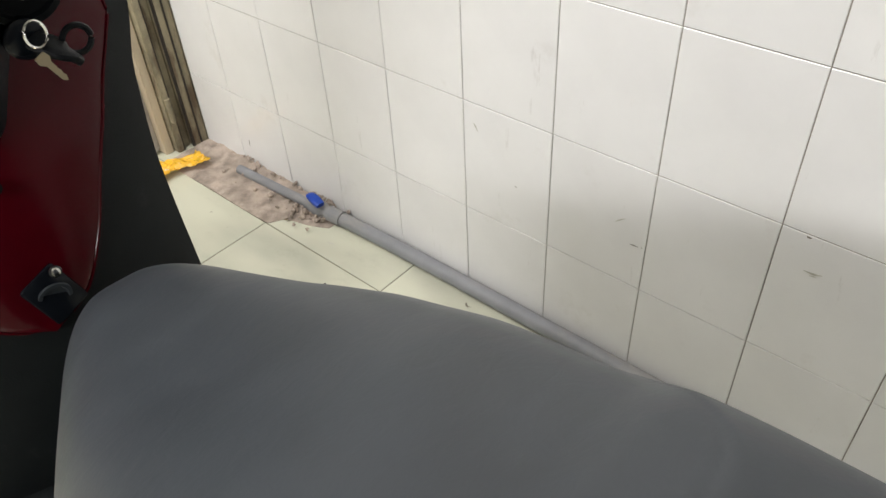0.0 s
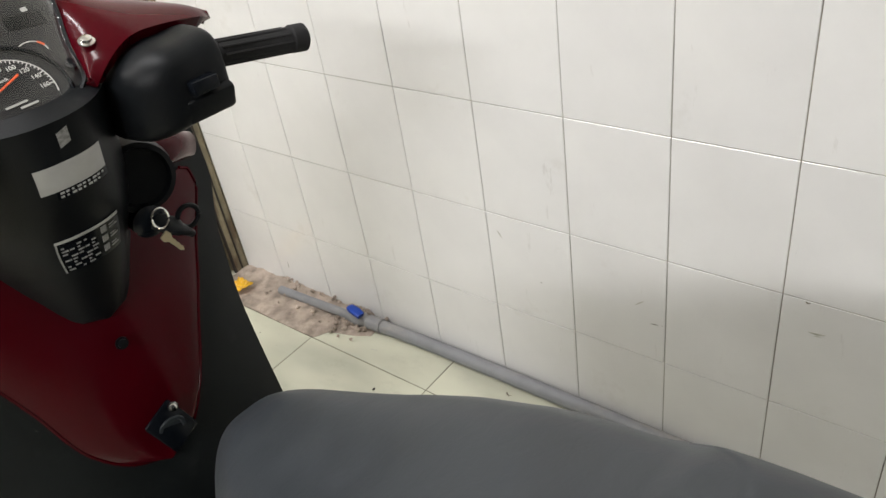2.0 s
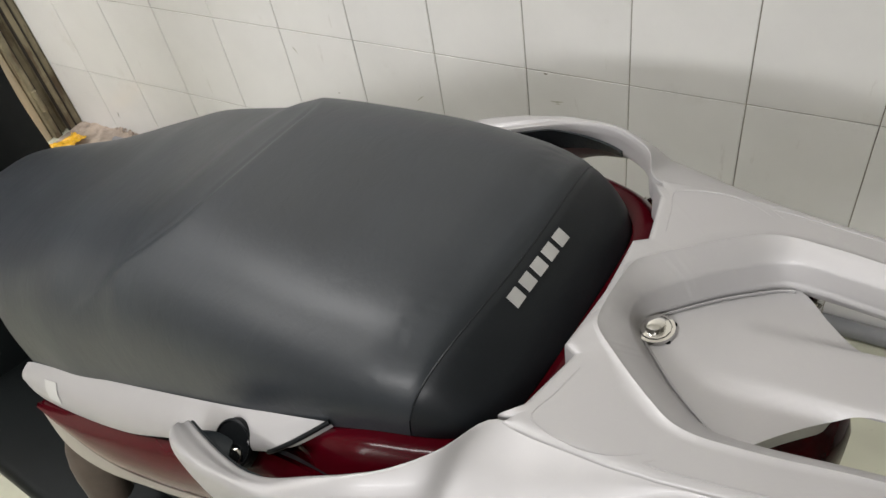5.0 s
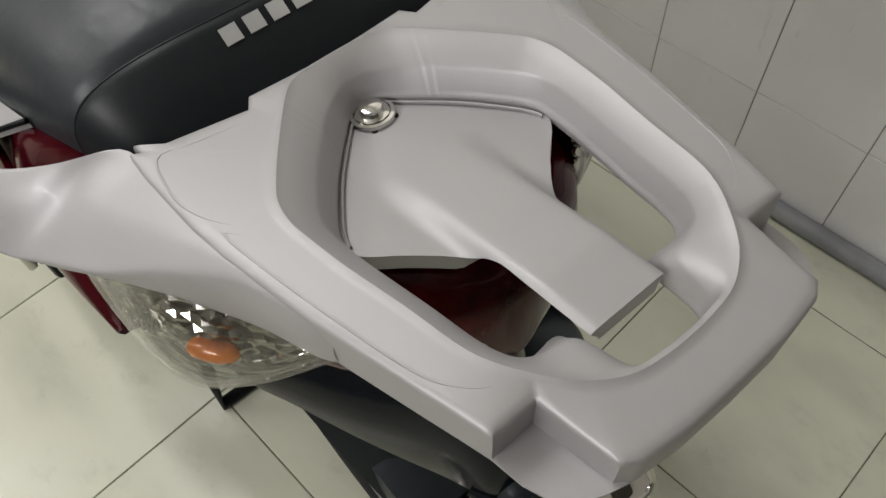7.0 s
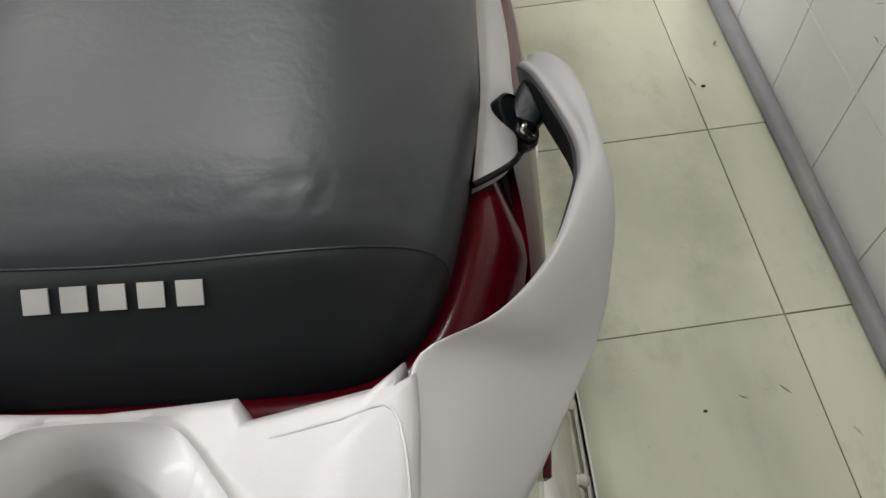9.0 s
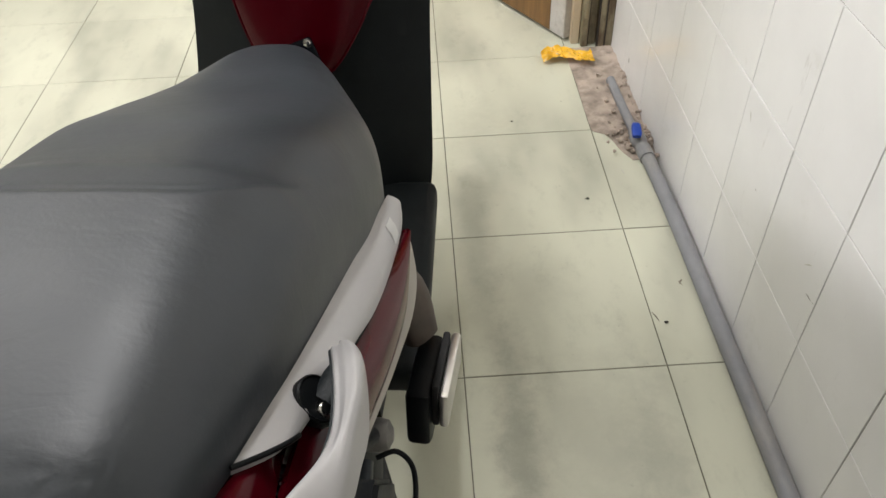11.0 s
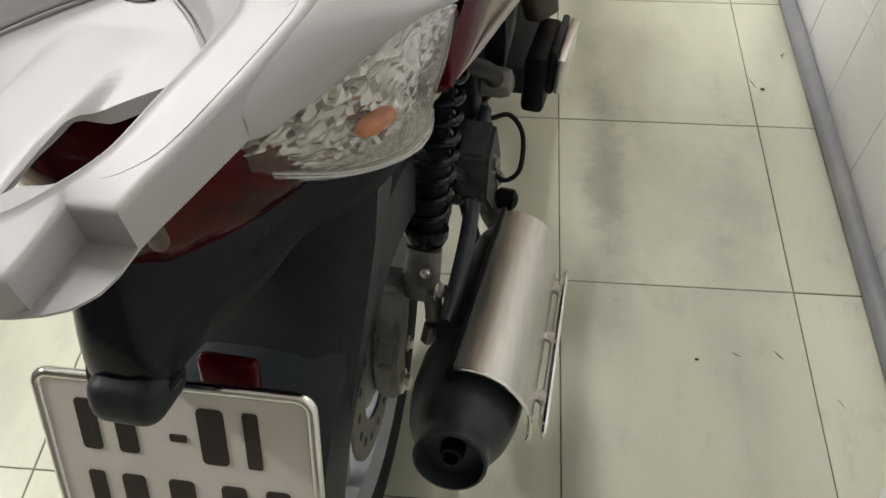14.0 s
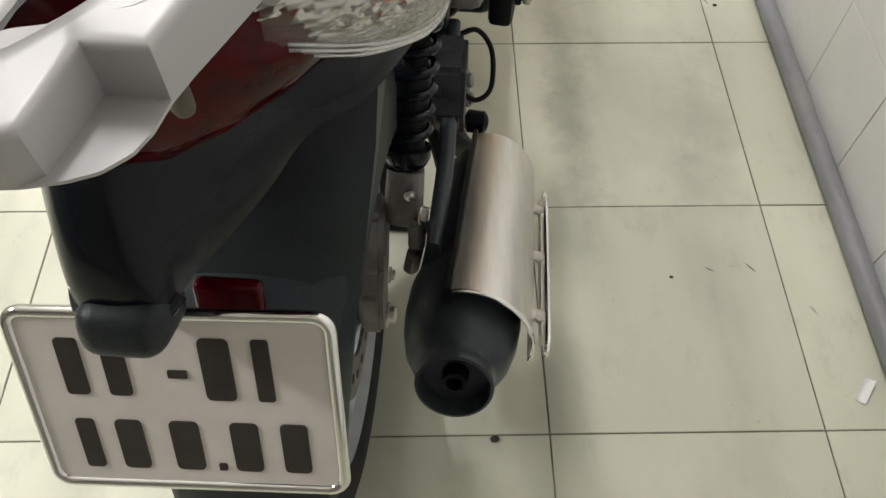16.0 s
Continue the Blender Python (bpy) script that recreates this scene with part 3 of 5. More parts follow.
SIDE = [(0.1045, 0.0450), (0.1062, 0.0400), (0.1068, 0.020), (0.1055, -0.0193), (0.1030, -0.0435), (0.0945, -0.090), (0.0825, -0.141), (0.0750, -0.1718)]
REAR = [(0.045, -0.2085), (0.025, -0.2110), (0, -0.2115)]
FULL = [(0, 0.0312), (0.025, 0.0325)] + CORNERS[:4] + SIDE + [(0.0735, -0.185), (0.0705, -0.1940), (0.0640, -0.2015), (0.0560, -0.2055)] + REAR
CUT = [(0, 0.0312), (0.025, 0.0325)] + CORNERS[:4] + SIDE + CORNERS[5:] + REAR
RIDGE = [(0, 0.0260), (0.012, 0.0258), (0.0235, 0.0245), (0.0325, 0.0185), (0.0544, -0.0095), (0.0680, -0.0295), (0.0722, -0.0380), (0.0742, -0.050), (0.0730, -0.066), (0.0705, -0.086), (0.0657, -0.113), (0.0615, -0.1415), (0.0565, -0.155), (0.0495, -0.1660), (0.040, -0.1775), (0.026, -0.1865), (0.010, -0.1892), (0, -0.1895)]
INNER = [(0, 0.0080), (0.008, 0.0055), (0.0175, -0.0035), (0.0365, -0.0240), (0.0515, -0.0450), (0.0568, -0.0550), (0.0580, -0.0630), (0.0570, -0.078), (0.0543, -0.0985), (0.0515, -0.1177), (0.049, -0.139), (0.0455, -0.1495), (0.0400, -0.1530), (0.0330, -0.1525), (0.0250, -0.1520), (0.0215, -0.158), (0.0205, -0.168), (0.0215, -0.1835), (0, -0.1845)]
RIDGE = [tuple(p) for p in cr(RIDGE, 90)]
INNER = [tuple(p) for p in cr(INNER, 110)]
def between(a, b, f):
    return [tuple(np.array(p) * (1 - f) + np.array(q) * f) for p, q in zip(a, b)]


def bent(a, b, f, g):
    """Between two rings: f of the way across, g of the way up."""
    return [(p[0] + (q[0] - p[0]) * f, p[1] + (q[1] - p[1]) * f, p[2] + (q[2] - p[2]) * g) for p, q in zip(a, b)]


foot, brow = loop(INNER, -0.0185, 0.0012), loop(RIDGE, 0.0018, -0.0022)
back_of, rim_in = loop(RIDGE, 0.0020, 0.0022), loop(CUT, 0.0008, -0.0042)
rings = [loop(INNER, -0.026, 0.001), loop(INNER, -0.0215), loop(INNER, -0.0200), foot, bent(foot, brow, 0.05, 0.08), bent(foot, brow, 0.26, 0.56), bent(foot, brow, 0.36, 0.66), bent(foot, brow, 0.9, 0.96), brow, loop(RIDGE, 0.0032), back_of, between(back_of, rim_in, 0.12), between(back_of, rim_in, 0.9), rim_in,
         loop(CUT, 0.0001, -0.0017), loop(CUT, -0.0010, -0.0004), loop(CUT, -0.0028), loop(CUT, -0.0195), loop(CUT, -0.0215),
         loop(FULL, -0.0220), loop(FULL, -0.0300), loop(FULL, -0.033, -0.004), loop(RIDGE, -0.030)]
carrier = part("carrier", grid_bm(rings, wrap=True, wrap_rows=True), M_SILVER, scooter, "silver painted rear carrier with two openings", crisp=46)
# recessed tongue in its middle
rows = []
TONG = [(-0.1635, 0.0198), (-0.134, 0.0203), (-0.118, 0.0200), (-0.109, 0.0212), (-0.1035, 0.0235), (-0.095, 0.0295), (-0.083, 0.0405), (-0.066, 0.0575), (-0.062, 0.0592), (-0.052, 0.0585), (-0.037, 0.0535), (-0.0157, 0.038), (-0.002, 0.0235), (0.0066, 0.0105), (0.009, 0.004)]
for v in np.linspace(-0.1635, 0.009, 70):
    hw = table(v, TONG)
    row = []
    for x in np.linspace(-1, 1, 25):
        u = x * hw
        rise = max(0, min(1, (-0.035 - v) / 0.10))
        bar = 1 / (1 + math.exp((abs(u) - 0.0215) * 900))
        row.append((u, v, surf(v) - 0.0225 + 0.0095 * rise * bar + 0.003 * rise - 0.0015 * (1 - rise) * x * x))
    rows.append(row)
part("tongue", shell_bm(rows, 0.009, (0, -0.08, 0.5)), M_SILVER, carrier, "recessed silver tongue")
lip = [p for p in INNER if p[1] > -0.060]
lip = [(-u, v) for u, v in lip[:0:-1]] + lip
part("tongue_rim", sweep_bm([(u * 0.975, v - 0.002, surf(v) - 0.0217) for u, v in lip], [(0.0007, 0.0011)] * len(lip), 8), M_SILVER, carrier, "raised silver lip round the recess")
part("washer", moved(lathe_bm((0, 0, 0), (0, 0, 1), [(0, 0.0118), (0.0018, 0.0114), (0.0020, 0.0096), (0.0008, 0.0092), (0.0006, 0.001)], 28), Matrix.Translation((0.0, -0.0010, surf(0) - 0.0222)) @ Vector((0, 0.16, 1)).to_track_quat("Z", "Y").to_matrix().to_4x4()), M_CHROME, carrier, "dished steel washer")
hexbolt(carrier, (0.0, -0.0010, surf(0) - 0.0215), (0, 0.16, 1), 0.0062)
for a in (-0.55, 0.75):
    part("washer_notch", lathe_bm((0.0112 * math.sin(a), -0.001 - 0.0112 * math.cos(a), surf(0) - 0.0225), (0.0112 * math.sin(a), -0.001 - 0.0112 * math.cos(a), surf(0) - 0.0195), [(0, 0.0017), (0.0016, 0.0017), (0.0019, 0.0001)], 10), M_BLACK, carrier, "black notch at the washer's edge")
# grab rail: v, inner edge u and z, outer edge u and z, height of the outer lower edge, depth of the inner face
RAIL = [(0.262, 0.166, 0.826, 0.176, 0.829, 0.810, 0.012), (0.256, 0.166, 0.832, 0.184, 0.836, 0.804, 0.022), (0.237, 0.171, 0.842, 0.192, 0.845, 0.803, 0.027), (0.205, 0.178, 0.852, 0.1965, 0.854, 0.806, 0.028), (0.175, 0.182, 0.862, 0.1965, 0.862, 0.818, 0.026), (0.150, 0.180, 0.872, 0.1965, 0.867, 0.828, 0.025), (0.125, 0.172, 0.8835, 0.194, 0.869, 0.841, 0.024), (0.100, 0.162, 0.8925, 0.188, 0.869, 0.851, 0.023), (0.080, 0.150, 0.8975, 0.182, 0.869, 0.858, 0.022), (0.060, 0.131, 0.9035, 0.1735, 0.870, 0.865, 0.021), (0.047, 0.1065, 0.9054, 0.166, 0.874, 0.868, 0.020), (0.030, 0.101, 0.9062, 0.157, 0.879, 0.872, 0.020), (0.010, 0.1005, 0.9083, 0.146, 0.885, 0.878, 0.020), (-0.018, 0.0990, 0.9112, 0.128, 0.896, 0.877, 0.020), (-0.045, 0.0970, 0.9139, 0.1125, 0.905, 0.876, 0.020), (-0.065, 0.0930, 0.9155, 0.1045, 0.910, 0.880, 0.020), (-0.090, 0.0880, 0.9185, 0.0975, 0.914, 0.887, 0.020), (-0.102, 0.0855, 0.9190, 0.0925, 0.914, 0.893, 0.018)]


def rail_ring(iu, iz, ou, oz, lz, h, n=40):
    """Rounded section of the rail: inner face, sloping top, outer edge, underside."""
    low = max(lz, iz - h)
    side = min(0.009, max(0.002, (oz - lz) * 0.5))
    pts = [(iu + 0.0025, iz - h), (iu + 0.0002, iz - 0.010), (iu, iz - 0.005), (iu + 0.0012, iz - 0.0012), (iu + 0.0045, iz), (iu + (ou - iu) * 0.5, iz + (oz - iz) * 0.40 + 0.0020), (ou - 0.003, oz + 0.0015), (ou, oz - side), (ou - 0.0015, lz + 0.001), (ou - 0.006, lz), (iu + (ou - iu) * 0.45, low + 0.003)]
    k = len(pts)
    return [tuple(p) for p in cr(pts[-2:] + pts + pts[:3], 8 * (k + 4) + 1)[16:16 + 8 * k]]


# engraved panel lines on the flats
def line_on_carrier(pts, parent=carrier):
    return part("panel_line", sweep_bm([(u, v, surf(v) + 0.0006) for u, v in cr(pts, 24)], [(0.0007, 0.0008)] * 24, 6), M_SILVER, parent)
for s in (1, -1):
    line_on_carrier([(s * 0.0970, -0.0330), (s * 0.0895, -0.0430), (s * 0.0800, -0.0545), (s * 0.0775, -0.066), (s * 0.0755, -0.085), (s * 0.0700, -0.116), (s * 0.0640, -0.140), (s * 0.0580, -0.1600)])
    line_on_carrier([(s * 0.0970, -0.0330), (s * 0.0965, -0.045), (s * 0.0918, -0.075), (s * 0.0855, -0.108), (s * 0.0805, -0.131), (s * 0.0760, -0.1445), (s * 0.0670, -0.1560), (s * 0.0580, -0.1600)])
    line_on_carrier([(s * 0.058, 0.018), (s * 0.080, 0.023), (s * 0.097, 0.0265), (s * 0.1025, 0.004), (s * 0.1010, -0.014), (s * 0.0930, -0.031), (s * 0.0800, -0.0465)])
    rail_stations = cr(RAIL, 72)
    rings = [[(s * u, v, z) for u, z in rail_ring(*row[1:])] for row in rail_stations for v in row[:1]]
    rail = part("grab_rail", grid_bm(rings, wrap=True, caps=True), M_SILVER, carrier, "curved silver grab rail")
    rows = []
    for v, iu, iz, ou, oz, lz, h in rail_stations:
        if v > 0.088:
            low = max(0, min(1, (0.165 - v) / 0.075))
            rows.append([(s * (iu - 0.0016 + 0.003 * g), v, iz - 0.005 - (h - 0.010) * low - (h - 0.004 - (h - 0.010) * low) * g) for g in np.linspace(0, 1, 5)])
    part("rail_liner", shell_bm(rows, 0.002, (s * 0.30, 0.17, 0.84)), M_FENDER, rail, "dark grey inner liner")
    bracket = part("rail_bracket", sweep_bm([(s * 0.180, 0.241, 0.823), (s * 0.174, 0.239, 0.819), (s * 0.164, 0.222, 0.817)], [(0.012, 0.009), (0.012, 0.008), (0.009, 0.006)], 18, 12, power=3.4), M_FENDER, rail, "dark grey rail bracket")
    part("boss", lathe_bm((s * 0.157, 0.218, 0.806), (s * 0.1665, 0.217, 0.8165), [(0, 0.009), (0.012, 0.0105), (0.0142, 0.0095), (0.0142, 0.001)], 20), M_FENDER, bracket)
    hexbolt(bracket, (s * 0.1665, 0.217, 0.8170), (s * 0.65, -0.1, 0.72), 0.0052, M_CHROME)
    part("stud", lathe_bm((s * 0.066, -0.151, 0.879), (s * 0.066, -0.152, 0.903), [(0, 0.0035), (0.002, 0.0042), (0.024, 0.0048)], 14), M_MOUNT, carrier, "short brownish stud")

# ---- tail light, indicators ----
rows = []
for v, hw, zt, zb in ((0.03, 0.108, 0.868, 0.780), (0.0, 0.107, 0.882, 0.780), (-0.04, 0.099, 0.884, 0.782), (-0.067, 0.082, 0.883, 0.784), (-0.088, 0.061, 0.880, 0.785), (-0.104, 0.036, 0.872, 0.787), (-0.112, 0.012, 0.858, 0.796)):
    rows.append([(hw * math.copysign(abs(math.cos(a)) ** 0.7, math.cos(a)), v, (zt + zb) / 2 + (zt - zb) / 2 * math.copysign(abs(math.sin(a)) ** 0.7, math.sin(a))) for a in np.linspace(0, 2 * math.pi, 40, endpoint=False)])
tail = part("tail_light", grid_bm(rows, wrap=True, caps=True), M_REDLENS, scooter, "dark red tail light lens")
part("reflector_bowl", moved(grid_bm(rows, wrap=True, caps=True), Matrix.Translation((0, 0.012, 0.001)) @ Matrix.Translation((0, 0, 0.84)) @ Matrix.Diagonal((0.86, 0.86, 0.72, 1)) @ Matrix.Translation((0, 0, -0.84))), M_RED, tail, "red inner reflector")
for s in (1, -1):
    n, m = 41, 41
    P = np.zeros((n, m, 3))
    top = cr([(0.155, 0.100, 0.810), (0.150, 0.06, 0.850), (0.134, 0.0, 0.882), (0.106, -0.042, 0.890), (0.072, -0.076, 0.880)], n)
    crest = cr([(0.1475, 0.016, 0.824), (0.149, -0.002, 0.822), (0.139, -0.032, 0.825), (0.113, -0.055, 0.832), (0.072, -0.078, 0.848)], n)
    bot = cr([(0.138, 0.045, 0.757), (0.132, 0.028, 0.757), (0.121, 0.006, 0.769), (0.101, -0.034, 0.796), (0.066, -0.070, 0.826)], n)
    for i in range(n):
        swell = np.array((0.003, -0.003, 0.0)) * math.sin(math.pi * (0.1 + 0.8 * i / (n - 1)))
        line = cr([top[i], (top[i] + crest[i]) / 2 + swell, crest[i], (crest[i] + bot[i]) / 2 + swell, bot[i]], m)
        for j in range(m):
            f = j / (m - 1)
            rib = 0.0011 * math.sin(f * 84) * min(1, max(0, (f - 0.40) * 6)) + 0.0007 * math.sin(i * 1.9) * max(0, 0.5 - f)
            P[i, j] = line[j] + np.array((0.72, -0.58, -0.20)) * rib
    light = part("turn_signal", shell_bm(mirror(P, s), 0.002, (0, 0.05, 0.8)), M_GLASS, scooter, "clear ribbed turn signal lens with amber bulb")
    light.visible_shadow = False
    # mirror bowl of flat facets behind the lens, the amber bulb in front of it
    rr = random.Random(5)
    back = []
    for i in range(0, 41):
        row = []
        for j in range(0, 41):
            f, g = i / 40, j / 40
            deep = 0.003 + 0.020 * (16 * f * (1 - f) * g * (1 - g)) ** 0.6 * (1 - 0.55 * f) + rr.uniform(-1, 1) * (0.0024 if g < 0.6 else 0.0008)
            row.append(P[i, j] - np.array((0.72, -0.58, 0.12)) * deep)
        back.append(row)
    part("reflector", shell_bm(mirror(back, s), 0.002, (0, 0.05, 0.8)), M_FACET, light, "faceted chrome reflector", False)
    c = P[23, 16] - np.array((0.72, -0.58, 0.0)) * 0.013
    d = np.array((-0.55, -0.80, 0.1))
    a0, a1 = (c - d * 0.020) * (s, 1, 1), (c + d * 0.020) * (s, 1, 1)
    part("bulb", lathe_bm(a0, a1, [(0.006, 0.0035), (0.009, 0.0052), (0.016, 0.0062), (0.024, 0.0060), (0.030, 0.0042), (0.033, 0.0008)], 20), M_AMBER, light, "amber bulb")
    for j in range(27, 40, 2):
        bar = mirror(P[1:39, j], s)
        rib = part("lens_rib", sweep_bm(bar, [(0.0013, 0.0013)] * len(bar), 6), M_RIB, light)
        rib.visible_shadow = False

# ---- rear fender, plate ----
rows = []
for v, cu, hw, ze, zt in ((-0.148, -0.0205, 0.010, 0.702, 0.708), (-0.143, -0.0207, 0.0215, 0.701, 0.728), (-0.134, -0.0212, 0.0275, 0.701, 0.752), (-0.116, -0.0215, 0.0345, 0.703, 0.780), (-0.090, -0.0200, 0.050, 0.708, 0.792), (-0.06, -0.0190, 0.066, 0.713, 0.789), (-0.02, -0.0190, 0.083, 0.716, 0.784), (0.02, -0.010, 0.107, 0.712, 0.780), (0.10, -0.002, 0.131, 0.706, 0.775)):
    rows.append([(cu + hw * math.copysign(abs(math.cos(a)) ** 0.85, math.cos(a)), v, ze + (zt - ze) * math.sin(a) ** 1.1) for a in np.linspace(0, math.pi, 32)])
beak = cr(np.array(rows).reshape(9, -1), 45).reshape(45, 32, 3)
fender = part("rear_fender", grid_bm(beak, caps=True), M_GLOSSBLACK, scooter, "satin black beak-shaped rear fender")
part("fender_rim", sweep_bm(list(beak[13:1:-1, 0]) + list(beak[1:14, 31]), [(0.0036, 0.0042)] * 25, 8), M_GLOSSBLACK, fender, "rolled black fender edge")
part("plate_lamp", moved(box_bm(-0.0245, 0.0245, -0.022, 0.03, -0.018, 0.018, 0.014, 5), pose(-0.018, -0.141, 0.697, -24, 0, 0)), M_FENDER, fender, "dark grey number plate lamp")
rows = []
for k, a in enumerate(np.linspace(radians(72), radians(152), 26)):
    R = 0.318 + 0.02 * math.sin(k / 25 * math.pi)
    c, sn = math.cos(a), math.sin(a)
    hw = 0.088 - 0.02 * k / 25
    row = []
    for x, dr in ((-1, -0.075), (-1, -0.03), (-0.96, -0.008), (-0.8, 0.0), (-0.4, 0.004), (0, 0.005), (0.4, 0.004), (0.8, 0.0), (0.96, -0.008), (1, -0.03), (1, -0.075)):
        row.append((x * hw, 0.10 + (R + dr) * c, 0.27 + (R + dr) * sn))
    rows.append(row)
part("mudguard", shell_bm(rows, 0.004, (0, 0.1, 0.27)), M_FENDER, scooter, "dark grey plastic inner mudguard")
part("tail_stay", grid_bm([[(hw * x, v + dv, z) for x, dv in ((-1, -0.01), (-0.6, -0.03), (0.6, -0.03), (1, -0.01), (1, 0.05), (-1, 0.05))] for hw, v, z in ((0.10, 0.06, 0.735), (0.096, 0.03, 0.66), (0.088, -0.01, 0.59), (0.075, -0.05, 0.50))], wrap=True, caps=True), M_FENDER, scooter, "dark grey tail stay behind the plate")
part("rear_reflector", moved(box_bm(-0.022, 0.022, -0.006, 0.006, -0.016, 0.016, 0.005, 3), pose(0.017, -0.100, 0.646, -20, 0, 0)), M_RED, scooter, "red rear reflector")

PL = pose(-0.0115, -0.1545, 0.6005, -28.2, 0, 0) @ pose(0, 0, 0, 0, -3.0, 0)


def rounded(w, h, r, k=6):
    out = []
    for cx, cz, a0 in ((w - r, h - r, 0), (-w + r, h - r, 90), (-w + r, -h + r, 180), (w - r, -h + r, 270)):
        for i in range(k + 1):
            a = radians(a0 + 90 * i / k)
            out.append((cx + r * math.cos(a), cz + r * math.sin(a)))
    return out


plate = part("number_plate", moved(prism_bm(rounded(0.0985, 0.0690, 0.010), 1, -0.0012, 0.0012), PL), M_PLATE, scooter, "white number plate with dark unreadable bars in a chrome frame")
rim = [(x, 0.0, z) for x, z in rounded(0.1000, 0.0705, 0.011)]
part("plate_frame", moved(sweep_bm(rim, [(0.0042, 0.0042)] * len(rim), 10, up=(0, 1, 0), closed=True), PL), M_CHROME, plate, "chrome plate frame")
for x, z, w, h in ((-0.066, 0.030, 0.0095, 0.022), (-0.038, 0.030, 0.0095, 0.022), (0.001, 0.026, 0.008, 0.003), (0.027, 0.030, 0.0125, 0.024), (0.056, 0.030, 0.007, 0.024),
                   (-0.069, -0.034, 0.008, 0.021), (-0.040, -0.034, 0.0115, 0.021), (-0.003, -0.034, 0.0125, 0.021), (0.0185, -0.052, 0.0035, 0.003), (0.037, -0.034, 0.0120, 0.021), (0.070, -0.034, 0.0115, 0.021)):
    part("plate_bar", moved(prism_bm(rounded(w * 0.78, h, min(w, h) * 0.3, 3), 1, -0.0024, -0.0010), PL @ Matrix.Translation((x, 0, z))), M_INK, plate, "", False)

# ---- rear wheel, shock, swing arm ----
AX = (0.0, 0.10, 0.272)


def wheel(c, name, label, disc=True):
    w = new(name)
    w.parent = scooter
    w["label"] = label
    prof = [(-0.036, 0.190), (-0.046, 0.206), (-0.050, 0.228), (-0.044, 0.252), (-0.026, 0.268), (0, 0.272), (0.026, 0.268), (0.044, 0.252), (0.050, 0.228), (0.046, 0.206), (0.036, 0.190), (0, 0.186)]
    def ring(prof, seg=56):
        return grid_bm([[(c[0] + x, c[1] + r * math.cos(2 * math.pi * k / seg), c[2] + r * math.sin(2 * math.pi * k / seg)) for x, r in prof] for k in range(seg)], wrap=True, wrap_rows=True)
    part("tyre", ring(prof), M_RUBBER, w, "black rubber tyre")
    part("rim", ring([(-0.040, 0.196), (-0.043, 0.190), (-0.030, 0.172), (0, 0.166), (0.030, 0.172), (0.043, 0.190), (0.040, 0.196), (0, 0.19)]), M_ALLOY, w, "pale grey alloy rim")
    part("hub", lathe_bm((c[0] - 0.045, c[1], c[2]), (c[0] + 0.045, c[1], c[2]), [(0, 0.02), (0.01, 0.05), (0.08, 0.05), (0.09, 0.02)], 24), M_ALLOY, w)
    for k in range(5):
        a = 2 * math.pi * k / 5 + 0.3
        d = (math.cos(a), math.sin(a))
        part("spoke", sweep_bm([(c[0], c[1] + d[0] * r, c[2] + d[1] * r) for r in (0.04, 0.11, 0.175)], [(0.018, 0.014), (0.013, 0.011), (0.018, 0.014)], 10, 8, up=(1, 0, 0)), M_ALLOY, w)
    if disc:
        part("brake_disc", ring([(0.038, 0.062), (0.042, 0.062), (0.042, 0.112), (0.038, 0.112)]), M_CAST, w, "drilled steel disc")
        for k in range(16):
            a = 2 * math.pi * k / 16
            q = (c[0] + 0.0405, c[1] + 0.088 * math.cos(a), c[2] + 0.088 * math.sin(a))
            part("drill_hole", lathe_bm(q, (q[0] + 0.002, q[1], q[2]), [(0, 0.006), (0.0021, 0.006)], 10), M_BLACK, w)
    return w


wheel(AX, "rear_wheel", "black rear tyre on a pale alloy rim")
shock = new("shock_absorber")
shock.parent = scooter
shock["label"] = "black coil spring shock absorber"
S0, S1 = np.array((0.0945, 0.180, 0.442)), np.array((0.108, 0.288, 0.648))
coil = []
for k in range(261):
    f = k / 260
    a = f * 9.5 * 2 * math.pi
    d = (S1 - S0) / np.linalg.norm(S1 - S0)
    e1 = np.cross(d, (1, 0, 0)); e1 /= np.linalg.norm(e1)
    e2 = np.cross(d, e1)
    coil.append(S0 + d * 0.024 + (S1 - S0) * f * 0.88 + (e1 * math.cos(a) + e2 * math.sin(a)) * 0.0208)
part("spring", sweep_bm(coil, 0.0047, 8), M_GLOSSBLACK, shock, "glossy black coil spring")
part("damper", lathe_bm(S0, S1, [(0, 0.014), (0.006, 0.018), (0.10, 0.019), (0.105, 0.012), (0.255, 0.012)], 18), M_BLACK, shock)
part("spring_seat", lathe_bm(S0, S1, [(-0.004, 0.016), (0.002, 0.022), (0.010, 0.0252), (0.020, 0.0252), (0.021, 0.018)], 24), M_GLOSSBLACK, shock)
part("clevis", sweep_bm([S0 + np.array((0, -0.002, -0.006)), (0.093, 0.160, 0.402), (0.092, 0.150, 0.378)], [(0.020, 0.014), (0.021, 0.015), (0.018, 0.012)], 14, 10, power=3), M_CAST, shock, "cast alloy clevis")
hexbolt(shock, (0.111, 0.151, 0.392), (1, -0.1, 0.1), 0.0085, M_STEEL)
hexbolt(shock, (0.101, 0.148, 0.428), (0.2, -1, 0.3), 0.0045, M_STEEL)
arm = [(0.178, 0.395), (0.135, 0.405), (0.112, 0.385), (0.100, 0.345), (0.078, 0.330), (0.068, 0.290), (0.072, 0.252), (0.092, 0.238), (0.112, 0.250), (0.124, 0.285), (0.150, 0.310), (0.172, 0.345)]
